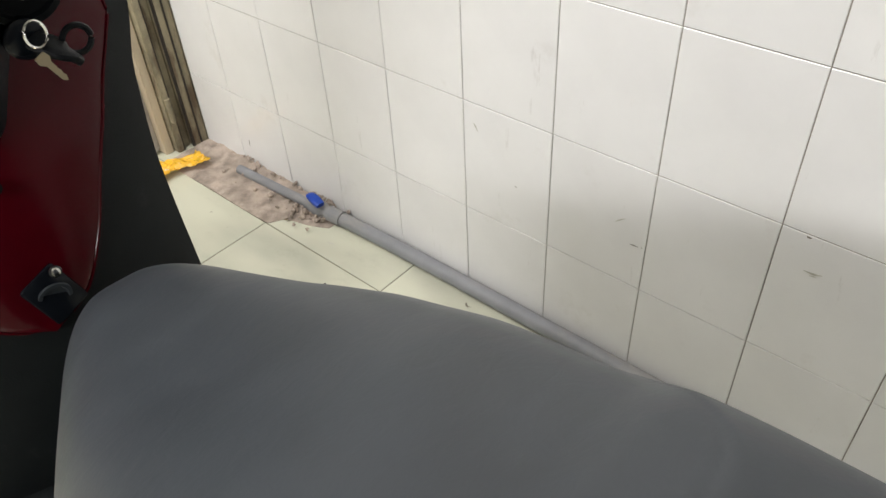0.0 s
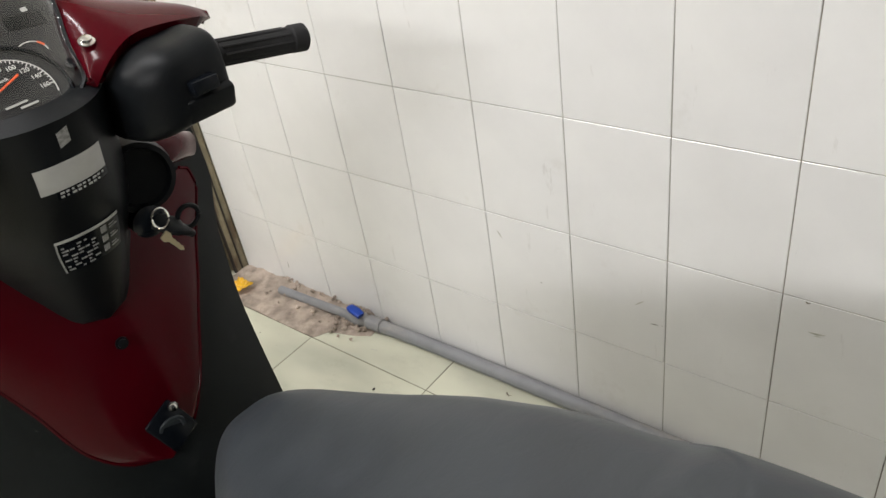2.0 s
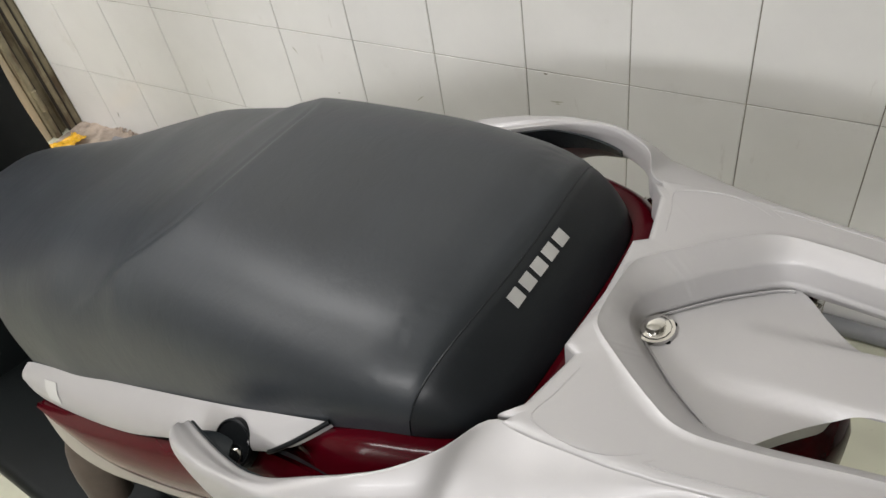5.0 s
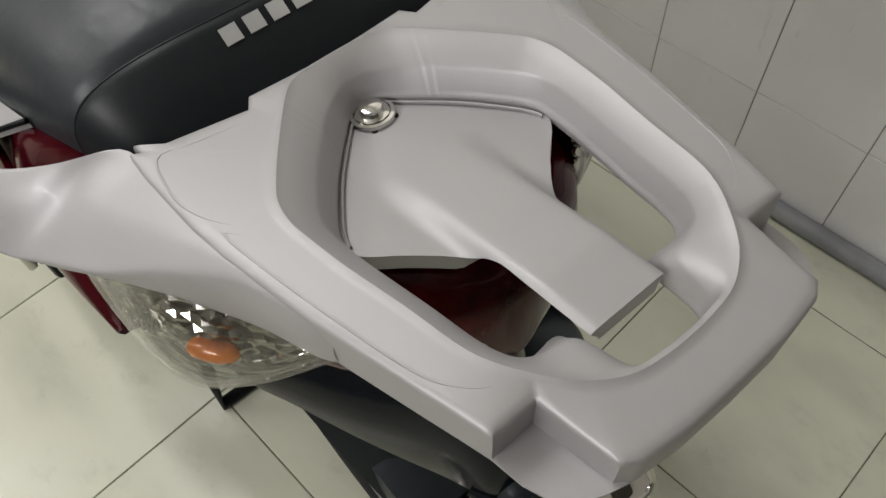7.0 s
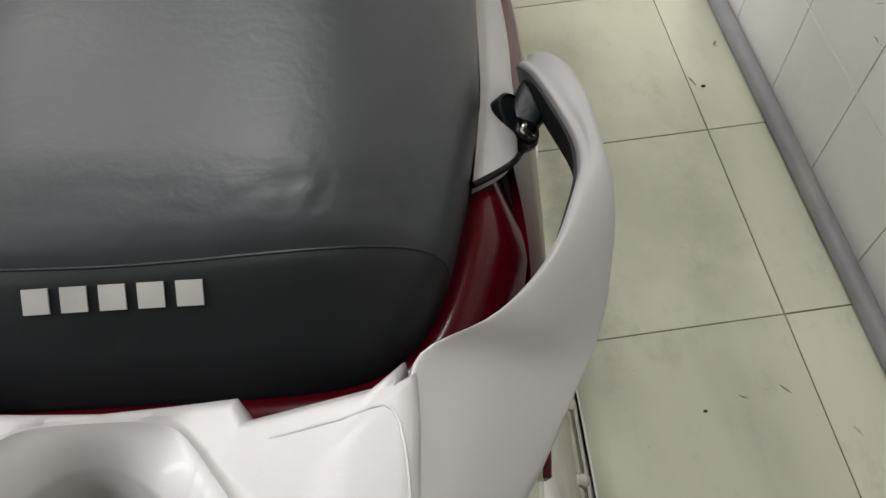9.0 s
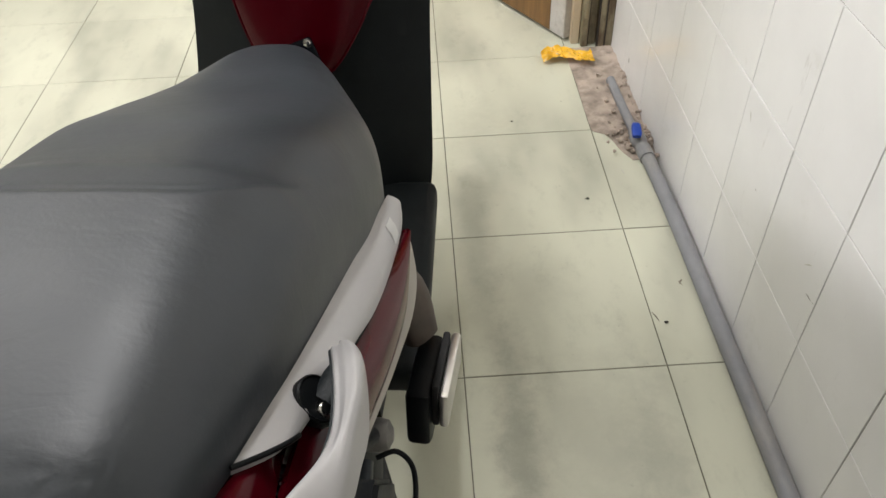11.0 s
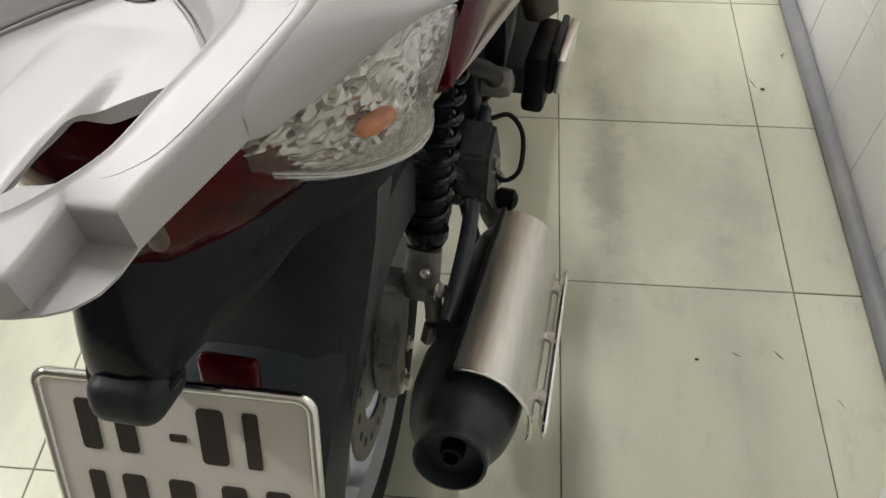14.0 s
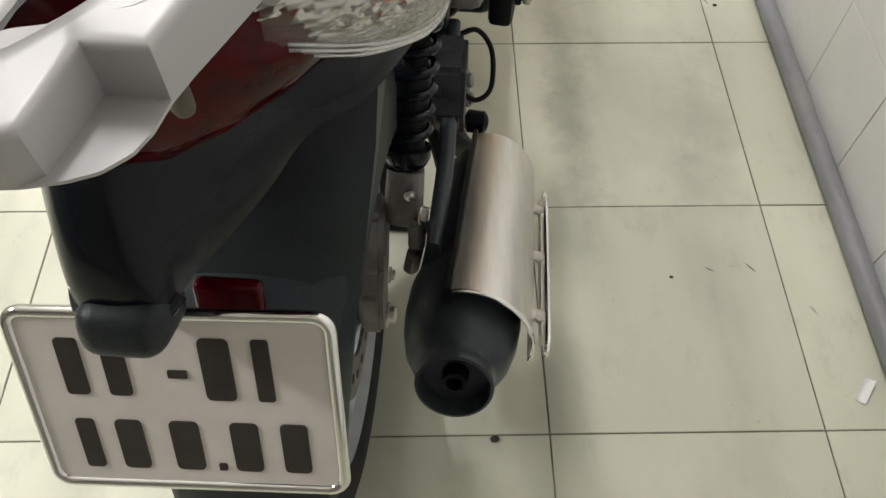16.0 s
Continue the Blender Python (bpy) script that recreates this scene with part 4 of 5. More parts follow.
swing = part("swing_arm", prism_bm(arm, 0, 0.046, 0.074, 0.006), M_CAST, scooter, "grey cast alloy swing arm")
part("arm_link", sweep_bm([(0.106, 0.150, 0.392), (0.107, 0.146, 0.345), (0.100, 0.136, 0.300)], [(0.009, 0.011), (0.008, 0.010), (0.008, 0.009)], 12, 10, power=3), M_CAST, swing)
hexbolt(swing, (0.074, 0.135, 0.285), (1, 0, 0), 0.007, M_STEEL)
hexbolt(swing, (0.074, 0.094, 0.262), (1, 0, 0), 0.011, M_STEEL, "axle_nut")

# ---- exhaust ----
E0, E1 = np.array((0.182, 0.400, 0.185)), np.array((0.160, -0.051, 0.406))
EL = float(np.linalg.norm(E1 - E0))
muffler = part("muffler", lathe_bm(E0, E1, [(0, 0.024), (0.02, 0.036), (0.07, 0.050), (0.12, 0.0545), (0.348, 0.0555), (0.352, 0.0555), (0.356, 0.0590), (0.362, 0.0602), (0.405, 0.0600), (0.43, 0.0575), (0.455, 0.0520), (0.470, 0.0450), (0.478, 0.0385), (0.484, 0.0365), (0.494, 0.0372), (EL - 0.002, 0.0376), (EL, 0.0368), (EL + 0.001, 0.034), (EL - 0.02, 0.032), (EL - 0.021, 0.002)], 40), M_MUFF, scooter, "black muffler with a round end")
part("exhaust_tip", lathe_bm(E1 - (E1 - E0) / EL * 0.022, E1, [(0, 0.013), (0.017, 0.012), (0.0175, 0.008), (0.004, 0.0075), (0.0035, 0.001)], 18), M_BLACK, muffler, "dark outlet pipe")
ed = (E1 - E0) / EL
ea = np.cross(ed, (0, 0, 1)); ea /= np.linalg.norm(ea)          # points away from the wheel or to it
if ea[0] < 0:
    ea = -ea
eb = np.cross(ea, ed)
if eb[2] < 0:
    eb = -eb


def around(d, ang, r):
    return E0 + ed * d + (ea * math.cos(ang) + eb * math.sin(ang)) * r


rows = []
for f in np.linspace(0, 1, 24):
    row = []
    for g in np.linspace(0, 1, 20):
        ang = radians(99 - 107 * g)
        d0, d1 = 0.070, 0.449 - 0.010 * g + 0.004 * math.sin(g * math.pi)
        r = 0.071 + 0.003 * math.sin(math.pi * g)
        row.append(around(d0 + (d1 - d0) * f, ang, r))
    rows.append(row)
part("heat_shield", shell_bm(rows, 0.0025, tuple((E0 + E1) / 2)), M_STEEL, muffler, "brushed steel heat shield")
part("shield_edge", sweep_bm([around(d, radians(103), 0.0665) for d in (0.065, 0.2, 0.3, 0.450)], [(0.004, 0.009)] * 4, 10, 12, power=4), M_BLACK, muffler, "black shield edging")
part("shield_lip", sweep_bm([around(0.449 - 0.010 * g + 0.004 * math.sin(g * math.pi), radians(99 - 107 * g), 0.071 + 0.003 * math.sin(math.pi * g)) for g in np.linspace(0, 1, 20)], 0.0024, 8), M_CHROME, muffler, "polished shield lip")
def guard_loop(d0, d1, half, off):
    pts = []
    for k in range(40):
        a = 2 * math.pi * k / 40
        x = math.cos(a)
        d = (d0 + d1) / 2 + math.copysign(min(1, abs(x) ** 0.45), x) * (d1 - d0) / 2
        pts.append(around(d, radians(4), off) + eb * half * math.copysign(abs(math.sin(a)) ** 0.45, math.sin(a)))
    return pts
guard = part("muffler_guard", sweep_bm(guard_loop(0.11, 0.440, 0.013, 0.0855), 0.0036, 8, closed=True), M_CHROME, muffler, "chrome muffler guard")
for d in (0.16, 0.275, 0.39):
    part("guard_bracket", sweep_bm([around(d, radians(8), 0.068), around(d, radians(8), 0.077), around(d + 0.006, radians(6), 0.0845)], [(0.008, 0.004)] * 3, 8), M_STEEL, guard)
part("guard_plate", sweep_bm([around(d, radians(2), 0.080) for d in (0.13, 0.26, 0.42)], [(0.002, 0.009)] * 3, 8, 8), M_STEEL, guard)
part("exhaust_pipe", sweep_bm([E0, (0.140, 0.46, 0.15), (0.10, 0.56, 0.16), (0.06, 0.66, 0.20)], 0.018, 14, 24), M_ENGINE, scooter, "dark exhaust pipe")

# ---- engine and clutter under the body ----
part("engine_block", box_bm(-0.10, 0.085, 0.33, 0.66, 0.20, 0.42, 0.03, 3), M_ENGINE, scooter, "grimy dark engine block")
part("engine_cover", lathe_bm((0.07, 0.46, 0.30), (0.14, 0.46, 0.30), [(0, 0.085), (0.03, 0.085), (0.05, 0.075), (0.058, 0.05), (0.06, 0.01)], 30), M_ENGINE, scooter, "round dark engine cover")
part("upper_bracket", prism_bm([(0.30, 0.46), (0.38, 0.44), (0.46, 0.30), (0.44, 0.24), (0.36, 0.28), (0.28, 0.40)], 0, 0.112, 0.150, 0.006), M_ENGINE, scooter, "dark alloy muffler bracket")
part("muffler_stay", sweep_bm([(0.128, 0.10, 0.392), (0.130, 0.165, 0.366), (0.133, 0.25, 0.375), (0.131, 0.33, 0.400), (0.130, 0.41, 0.428)], [(0.008, 0.015), (0.010, 0.018), (0.010, 0.018), (0.010, 0.017), (0.009, 0.014)], 14, 24, power=3), M_MUFF, scooter, "dark grey muffler stay")
part("rubber_knob", lathe_bm((0.150, 0.405, 0.262), (0.185, 0.402, 0.262), [(0, 0.010), (0.004, 0.016), (0.026, 0.016), (0.031, 0.010), (0.033, 0.004)], 18), M_BLACK, scooter, "black rubber knob")
part("hose", sweep_bm([(0.10, 0.30, 0.60), (0.135, 0.36, 0.54), (0.140, 0.42, 0.47), (0.12, 0.47, 0.40)], 0.011, 12, 24), M_BLACK, scooter, "black rubber hose")
part("hose", sweep_bm([(0.10, 0.25, 0.50), (0.12, 0.30, 0.42), (0.125, 0.34, 0.36), (0.13, 0.40, 0.30)], 0.007, 10, 20), M_FENDER, scooter, "grey rubber hose")
part("wire_loop", sweep_bm([(0.135, 0.44, 0.385), (0.160, 0.45, 0.385), (0.180, 0.44, 0.360), (0.182, 0.40, 0.335), (0.165, 0.385, 0.325), (0.145, 0.39, 0.33)], 0.0035, 8, 30), M_BLACK, scooter, "thin black wire loop")
part("filter_box", box_bm(0.06, 0.125, 0.38, 0.52, 0.43, 0.56, 0.012, 3), M_BLACK, scooter, "black plastic box")
part("cap", lathe_bm((0.12, 0.42, 0.468), (0.165, 0.42, 0.47), [(0, 0.018), (0.03, 0.02), (0.04, 0.017), (0.045, 0.008)], 18), M_CAST, scooter, "pale cast cap")
part("frame_tube", sweep_bm([(0.085, 0.26, 0.70), (0.088, 0.42, 0.60), (0.085, 0.60, 0.50)], 0.015, 12, 16), M_BLACK, scooter, "black frame tube")
hexbolt(scooter, (0.150, 0.34, 0.405), (1, -0.2, 0.3), 0.009, M_CAST)
hexbolt(scooter, (0.152, 0.41, 0.300), (1, -0.2, 0.3), 0.008, M_CAST)
stand = part("centre_stand", sweep_bm([(-0.10, 0.42, 0.24), (-0.13, 0.40, 0.10), (-0.14, 0.39, 0.012), (0.14, 0.39, 0.012), (0.13, 0.40, 0.10), (0.10, 0.42, 0.24)], 0.011, 10), M_BLACK, scooter, "black steel centre stand")

# folded pillion foot rest
for s in (1, -1):
    rest = part("foot_rest", moved(box_bm(-0.018, 0.014, -0.062, 0.058, -0.055, 0.030, 0.008, 2), pose(s * 0.196, 0.53, 0.425, -10, 0, -s * 6)), M_BLACK, scooter, "black folded passenger foot rest")
    part("rest_plate", moved(box_bm(-0.006, 0.006, -0.064, 0.058, -0.026, 0.026, 0.004, 2), pose(s * 0.226, 0.532, 0.430, -10, 0, -s * 6)), M_STEEL, rest, "bare aluminium edge plate")
    part("rest_rubber", moved(box_bm(-0.004, 0.005, -0.055, 0.05, -0.032, 0.034, 0.003, 2), pose(s * 0.214, 0.532, 0.430, -10, 0, -s * 6)), M_RUBBER, rest)
    part("rest_mount", sweep_bm([(s * 0.12, 0.60, 0.56), (s * 0.165, 0.59, 0.53), (s * 0.186, 0.575, 0.46)], [(0.03, 0.02), (0.032, 0.02), (0.024, 0.018)], 14, 10, power=3), M_MOUNT, scooter, "brownish foot rest mount")

# ---- floorboard, legshield ----
FU = -0.02
part("floorboard", moved(box_bm(-0.230, 0.185, -0.20, 0.24, -0.03, 0.03, 0.018, 3), pose(-0.005, 0.83, 0.285, 2, 0, 0)), M_SHIELD, scooter, "dusty dark grey floorboard")
rows = []
for v, hw, z0, z1 in ((0.44, 0.15, 0.40, 0.62), (0.60, 0.150, 0.33, 0.63), (0.72, 0.128, 0.30, 0.62), (0.79, 0.105, 0.29, 0.605), (0.815, 0.08, 0.285, 0.60)):
    rows.append([(hw * math.copysign(abs(math.cos(a)) ** 0.5, math.cos(a)), v + 0.04 * (1 - (math.sin(a) + 1) / 2) - 0.02, (z0 + z1) / 2 + (z1 - z0) / 2 * math.copysign(abs(math.sin(a)) ** 0.5, math.sin(a))) for a in np.linspace(0, 2 * math.pi, 32, endpoint=False)])
part("under_seat_cover", grid_bm(rows, wrap=True, caps=True), M_SHIELD, scooter, "dark grey cover below the seat nose")
SH_HW = [(0.27, 0.185), (0.36, 0.192), (0.475, 0.194), (0.61, 0.196), (0.737, 0.2115), (0.835, 0.240), (0.89, 0.240), (0.95, 0.200)]
SH_V = [(0.27, 1.02), (0.36, 1.035), (0.45, 1.05), (0.53, 1.068), (0.7, 1.10), (0.85, 1.135), (0.95, 1.15)]


def shield(a, z, off=0.0):
    wide = table(z, SH_HW) + (0.15 * max(0, 0.70 - z) if a < 0 else 0)
    return (FU + a * wide, table(z, SH_V) + 0.065 * a * a - off, z)


part("legshield", shell_bm([[shield(a, z) for a in np.linspace(-1, 1, 25)] for z in np.linspace(0.27, 0.95, 36)], 0.02, (0, 1.6, 0.6)), M_SHIELD, scooter, "matt dark grey legshield")
# red inner panel with a pointed lower end
rows = []
RED_HW = [(0.533, 0.004), (0.541, 0.030), (0.555, 0.054), (0.60, 0.088), (0.68, 0.122), (0.76, 0.164), (0.80, 0.190), (0.825, 0.203), (0.846, 0.202), (0.856, 0.188)]
for z in np.linspace(0.533, 0.856, 44):
    hw = table(z, RED_HW)
    lean = FU - 0.018 * max(0, min(1, (0.72 - z) / 0.13))
    rows.append([(lean + hw * x, shield((lean - FU + hw * x) / table(z, SH_HW), z)[1] - 0.014 + 0.010 * abs(x) ** 4, z) for x in np.linspace(-1, 1, 31)])
redin = part("inner_panel", shell_bm(rows, 0.008, (0, 1.6, 0.6)), M_RED, scooter, "glossy dark red inner legshield panel")
part("panel_rim", sweep_bm([tuple(r[0]) for r in rows[::-1]] + [tuple(r[-1]) for r in rows], [(0.0024, 0.0024)] * (2 * len(rows)), 8), M_RED, redin, "raised rim of the inner panel")
part("shoulder", sweep_bm([(FU + 0.06, 1.12, 0.928), (FU + 0.14, 1.122, 0.920), (FU + 0.200, 1.150, 0.892)], [(0.035, 0.026), (0.036, 0.024), (0.016, 0.018)], 16, 14, power=2.5), M_RED, scooter, "dark red legshield shoulder")
part("shoulder", sweep_bm([(FU - 0.06, 1.12, 0.928), (FU - 0.14, 1.122, 0.920), (FU - 0.200, 1.150, 0.892)], [(0.035, 0.026), (0.036, 0.024), (0.016, 0.018)], 16, 14, power=2.5), M_RED, scooter, "dark red legshield shoulder")
hexbolt(scooter, (FU - 0.004, 1.080, 0.722), (0, -1, 0.2), 0.006, M_BLACK, "screw")
# latch at the panel's lower end
latch = part("latch_plate", moved(box_bm(-0.024, 0.024, -0.004, 0.004, -0.031, 0.031, 0.004, 2), pose(FU - 0.003, 1.045, 0.590, -14, -18, 10)), M_GLOSSBLACK, scooter, "black lidded luggage hook plate")
part("latch_cup", lathe_bm((FU - 0.004, 1.043, 0.590), (FU - 0.005, 1.027, 0.587), [(0, 0.019), (0.003, 0.019), (0.0035, 0.015), (0.001, 0.013), (0.0008, 0.002)], 24), M_MUFF, latch)
hexbolt(latch, (FU + 0.007, 1.039, 0.622), (0, -1, 0.25), 0.005)

# ---- steering column cover and handlebar ----
CO_HW = [(0.755, 0.008), (0.758, 0.022), (0.766, 0.034), (0.785, 0.046), (0.81, 0.058), (0.84, 0.073), (0.875, 0.087), (0.90, 0.092), (0.95, 0.090), (1.0, 0.088), (1.055, 0.092)]
CO_V = [(0.755, 1.094), (0.78, 1.082), (0.81, 1.066), (0.86, 1.040), (0.90, 1.022), (0.95, 0.997), (1.0, 0.978), (1.055, 0.962)]


def column(a, z, off=0.0):
    return (FU + a * table(z, CO_HW), table(z, CO_V) + 0.075 * min(1, max(0.1, (z - 0.745) / 0.12)) * abs(a) ** 2.4 - off, z + 0.0 * a)


cover = part("column_cover", shell_bm([[column(a, z) for a in np.linspace(-1, 1, 31)] for z in np.linspace(0.755, 1.055, 42)], 0.03, (FU, 1.4, 0.9)), M_BLACK, scooter, "black steering column cover")
def sticker(a0, a1, z0, z1, mat, label, name="sticker", off=0.0012, slant=0.0, thick=0.0008):
    P = [[column(a, z + slant * (a - a0), off) for a in np.linspace(a0, a1, 12)] for z in np.linspace(z0, z1, 5)]
    return part(name, shell_bm(P, thick, (FU, 1.4, 0.9)), mat, cover, label)
sticker(-0.36, 0.46, 0.981, 1.011, M_LABEL, "blank silver label")
sticker(-0.20, 0.46, 0.9705, 0.9800, M_GLOSSBLACK, "black strip with two lines of print")
for k in range(2):
    for n in range(9 - k):
        a0 = -0.17 + 0.068 * n
        sticker(a0, a0 + 0.050 - 0.012 * ((n + k) % 3), 0.9768 - 0.0046 * k, 0.9788 - 0.0046 * k, M_LABEL, "word of unreadable print", "print_bar", 0.0020)
sticker(-0.38, 0.44, 0.866, 0.916, M_GLOSSBLACK, "black warning label")
sticker(-0.38, 0.44, 0.9125, 0.9160, M_LABEL, "pale label edge", "print_bar", 0.0022)
sticker(-0.38, -0.36, 0.866, 0.9125, M_PRINT, "pale label edge", "print_bar", 0.0022)
for k in range(8):
    z = 0.8685 + 0.0050 * k
    for n in range(5):
        a0 = -0.33 + 0.088 * n
        if (n * 5 + k * 3) % 7 < 5:
            sticker(a0, a0 + 0.074 - 0.02 * ((n + 2 * k) % 3), z, z + 0.0016, M_PRINT, "word of unreadable print", "print_bar", 0.0022)
for k, z in enumerate((0.872, 0.886, 0.900)):
    sticker(0.16, 0.24, z, z + 0.009, M_PRINT, "small unreadable sign", "print_bar", 0.0022)
    sticker(0.28, 0.40, z + 0.001, z + 0.0025, M_PRINT, "word of unreadable print", "print_bar", 0.0022)
    sticker(0.28, 0.36, z + 0.005, z + 0.0065, M_PRINT, "word of unreadable print", "print_bar", 0.0022)
sticker(0.00, 0.13, 1.026, 1.042, M_PRINT, "small grey maker's mark", "emblem", slant=0.03)

# instrument cluster: its face leans to the rider
CL = pose(FU - 0.018, 1.050, 1.098, 46, 0, 3)
CX = 0.018
RIM = [(0.0, 0.072), (0.035, 0.069), (0.070, 0.060), (0.087, 0.050), (0.084, 0.030), (0.075, 0.005), (0.068, -0.018), (0.066, -0.036), (0.060, -0.050), (0.044, -0.062), (0.022, -0.069), (0.0, -0.071)]
RIM = [tuple(p) for p in cr(RIM, 40)]
RIM = RIM + [(-x, y) for x, y in RIM[-2:0:-1]]


def rim_ring(f, z, dy=0.0):
    return [(CX + x * f, y * f + dy, z) for x, y in RIM]


cluster = part("cluster_bowl", moved(grid_bm([rim_ring(0.55, -0.060), rim_ring(0.92, -0.040), rim_ring(1.05, -0.012), rim_ring(1.05, 0.004), rim_ring(1.035, 0.006), rim_ring(1.00, 0.004), rim_ring(0.985, -0.003), rim_ring(0.3, -0.0032)], wrap=True, caps=True), CL), M_BLACK, scooter, "black instrument cluster bowl")
part("dial", moved(grid_bm([rim_ring(0.99, -0.0022), rim_ring(0.99, 0.0), rim_ring(0.5, 0.0002), rim_ring(0.01, 0.0002)], wrap=True, caps=True), CL), M_DIAL, cluster, "dark grey dial face")
part("visor_lip", moved(shell_bm([[(CX + x * 1.04, y + 0.002 + 0.024 * f, 0.006 + 0.012 * f - 0.010 * f * f) for x, y in cr([(-0.088, 0.048), (-0.070, 0.060), (-0.035, 0.070), (0.0, 0.073), (0.035, 0.070), (0.070, 0.060), (0.088, 0.048)], 30)] for f in np.linspace(0, 1, 6)], 0.003, (CX, 0.05, -1)), CL), M_FENDER, cluster, "grey lip above the dial")
DC = (0.0145, -0.0372)


def on_dial(r, deg, z=0.0008):
    return (DC[0] + r * math.cos(radians(deg)), DC[1] + r * math.sin(radians(deg)), z)


part("dial_hump", moved(sweep_bm([on_dial(0.053, 205 - 236 * k / 50, 0.001) for k in range(51)], [(0.0022, 0.0028)] * 51, 8), CL), M_GLOSSBLACK, cluster, "raised rim round the speed scale")
part("scale_arc", moved(sweep_bm([on_dial(0.0395, 192 - 211 * k / 50) for k in range(51)], [(0.0005, 0.0003)] * 51, 6), CL), M_WHITE, cluster, "white scale line")
for k in range(33):
    a = 177 - 181 * k / 32
    part("tick", moved(sweep_bm([on_dial(0.0352 if k % 4 == 0 else 0.0368, a), on_dial(0.0392, a)], [(0.0005, 0.0003)] * 2, 6), CL), M_WHITE, cluster, "", False)


def lettering(body, size, m, mat, parent, name="numeral"):
    cu = bpy.data.curves.new(name, "FONT")
    cu.body, cu.size, cu.align_x, cu.align_y, cu.extrude = body, size, "CENTER", "CENTER", 0.0002
    tmp = bpy.data.objects.new(name, cu)
    scene.collection.objects.link(tmp)
    me = bpy.data.meshes.new_from_object(tmp.evaluated_get(bpy.context.evaluated_depsgraph_get()))
    bpy.data.objects.remove(tmp)
    me.materials.clear()
    me.materials.append(mat)
    me.transform(m)
    ob = new(name, me)
    ob.parent = parent
    return ob


for k in range(9):
    x, y, z = on_dial(0.0300, 177 - 22.6 * k)
    lettering(str(20 * k), 0.0068, CL @ Matrix.Translation((x, y, 0.0008)), M_WHITE, cluster)
lettering("km/h", 0.0045, CL @ Matrix.Translation((DC[0], DC[1] + 0.018, 0.0008)), M_WHITE, cluster, "unit_mark")
for x, y, w in ((0.010, -0.047, 0.011), (0.020, -0.052, 0.009)):
    part("print_bar", moved(box_bm(-w, w, -0.0011, 0.0011, 0, 0.0006), CL @ Matrix.Translation((x, y, 0.0006))), M_LABEL, cluster, "", False)
part("needle", moved(sweep_bm([(0.0285, -0.0205, 0.0035), (0.010, -0.0273, 0.0035), (-0.012, -0.0356, 0.003)], [(0.0013, 0.0008), (0.0011, 0.0007), (0.0007, 0.0006)], 6), CL), M_ORANGE, cluster, "orange needle")
part("warning_panel", moved(box_bm(-0.019, 0.019, -0.008, 0.008, 0, 0.0008, 0.0003, 1), CL @ pose(0.070, 0.0320, 0.0003, 0, 0, -8)), M_BLACK, cluster, "dark warning lamp panel")
part("warning_icon", moved(box_bm(-0.003, 0.003, -0.0022, 0.0022, 0, 0.0006), CL @ Matrix.Translation((0.0768, 0.0435, 0.0005))), M_LABEL, cluster, "", False)
fuel = [(0.0560 + 0.0150 * math.cos(radians(120 - 130 * k / 16)), -0.0030 + 0.0125 * math.sin(radians(120 - 130 * k / 16)), 0.0008) for k in range(17)]
part("fuel_arc", moved(sweep_bm(fuel, [(0.0005, 0.0003)] * 17, 6), CL), M_WHITE, cluster, "white fuel scale")
part("fuel_mark", moved(sweep_bm(fuel[9:14], [(0.0011, 0.0005)] * 5, 6), CL), M_ORANGE, cluster, "red end of the fuel scale")
for s in (1, -1):
    part("knob", moved(lathe_bm((0, 0, -0.002), (0, 0, 1), [(0, 0.0065), (0.008, 0.006), (0.010, 0.004), (0.0101, 0.001)], 16), CL @ Matrix.Translation((CX + s * 0.0605, -0.0310, 0))), M_GLOSSBLACK, cluster, "small black knob")
glass = part("cluster_glass", moved(shell_bm([[(CX + x * f, y * f, h) for x, y in RIM + RIM[:1]] for f, h in ((1.0, 0.004), (0.97, 0.010), (0.88, 0.0155), (0.65, 0.019), (0.35, 0.021), (0.02, 0.0215))], 0.0012, (0, 0, -1)), CL), M_DIALGLASS, cluster, "clear domed dial glass")
glass.visible_shadow = False

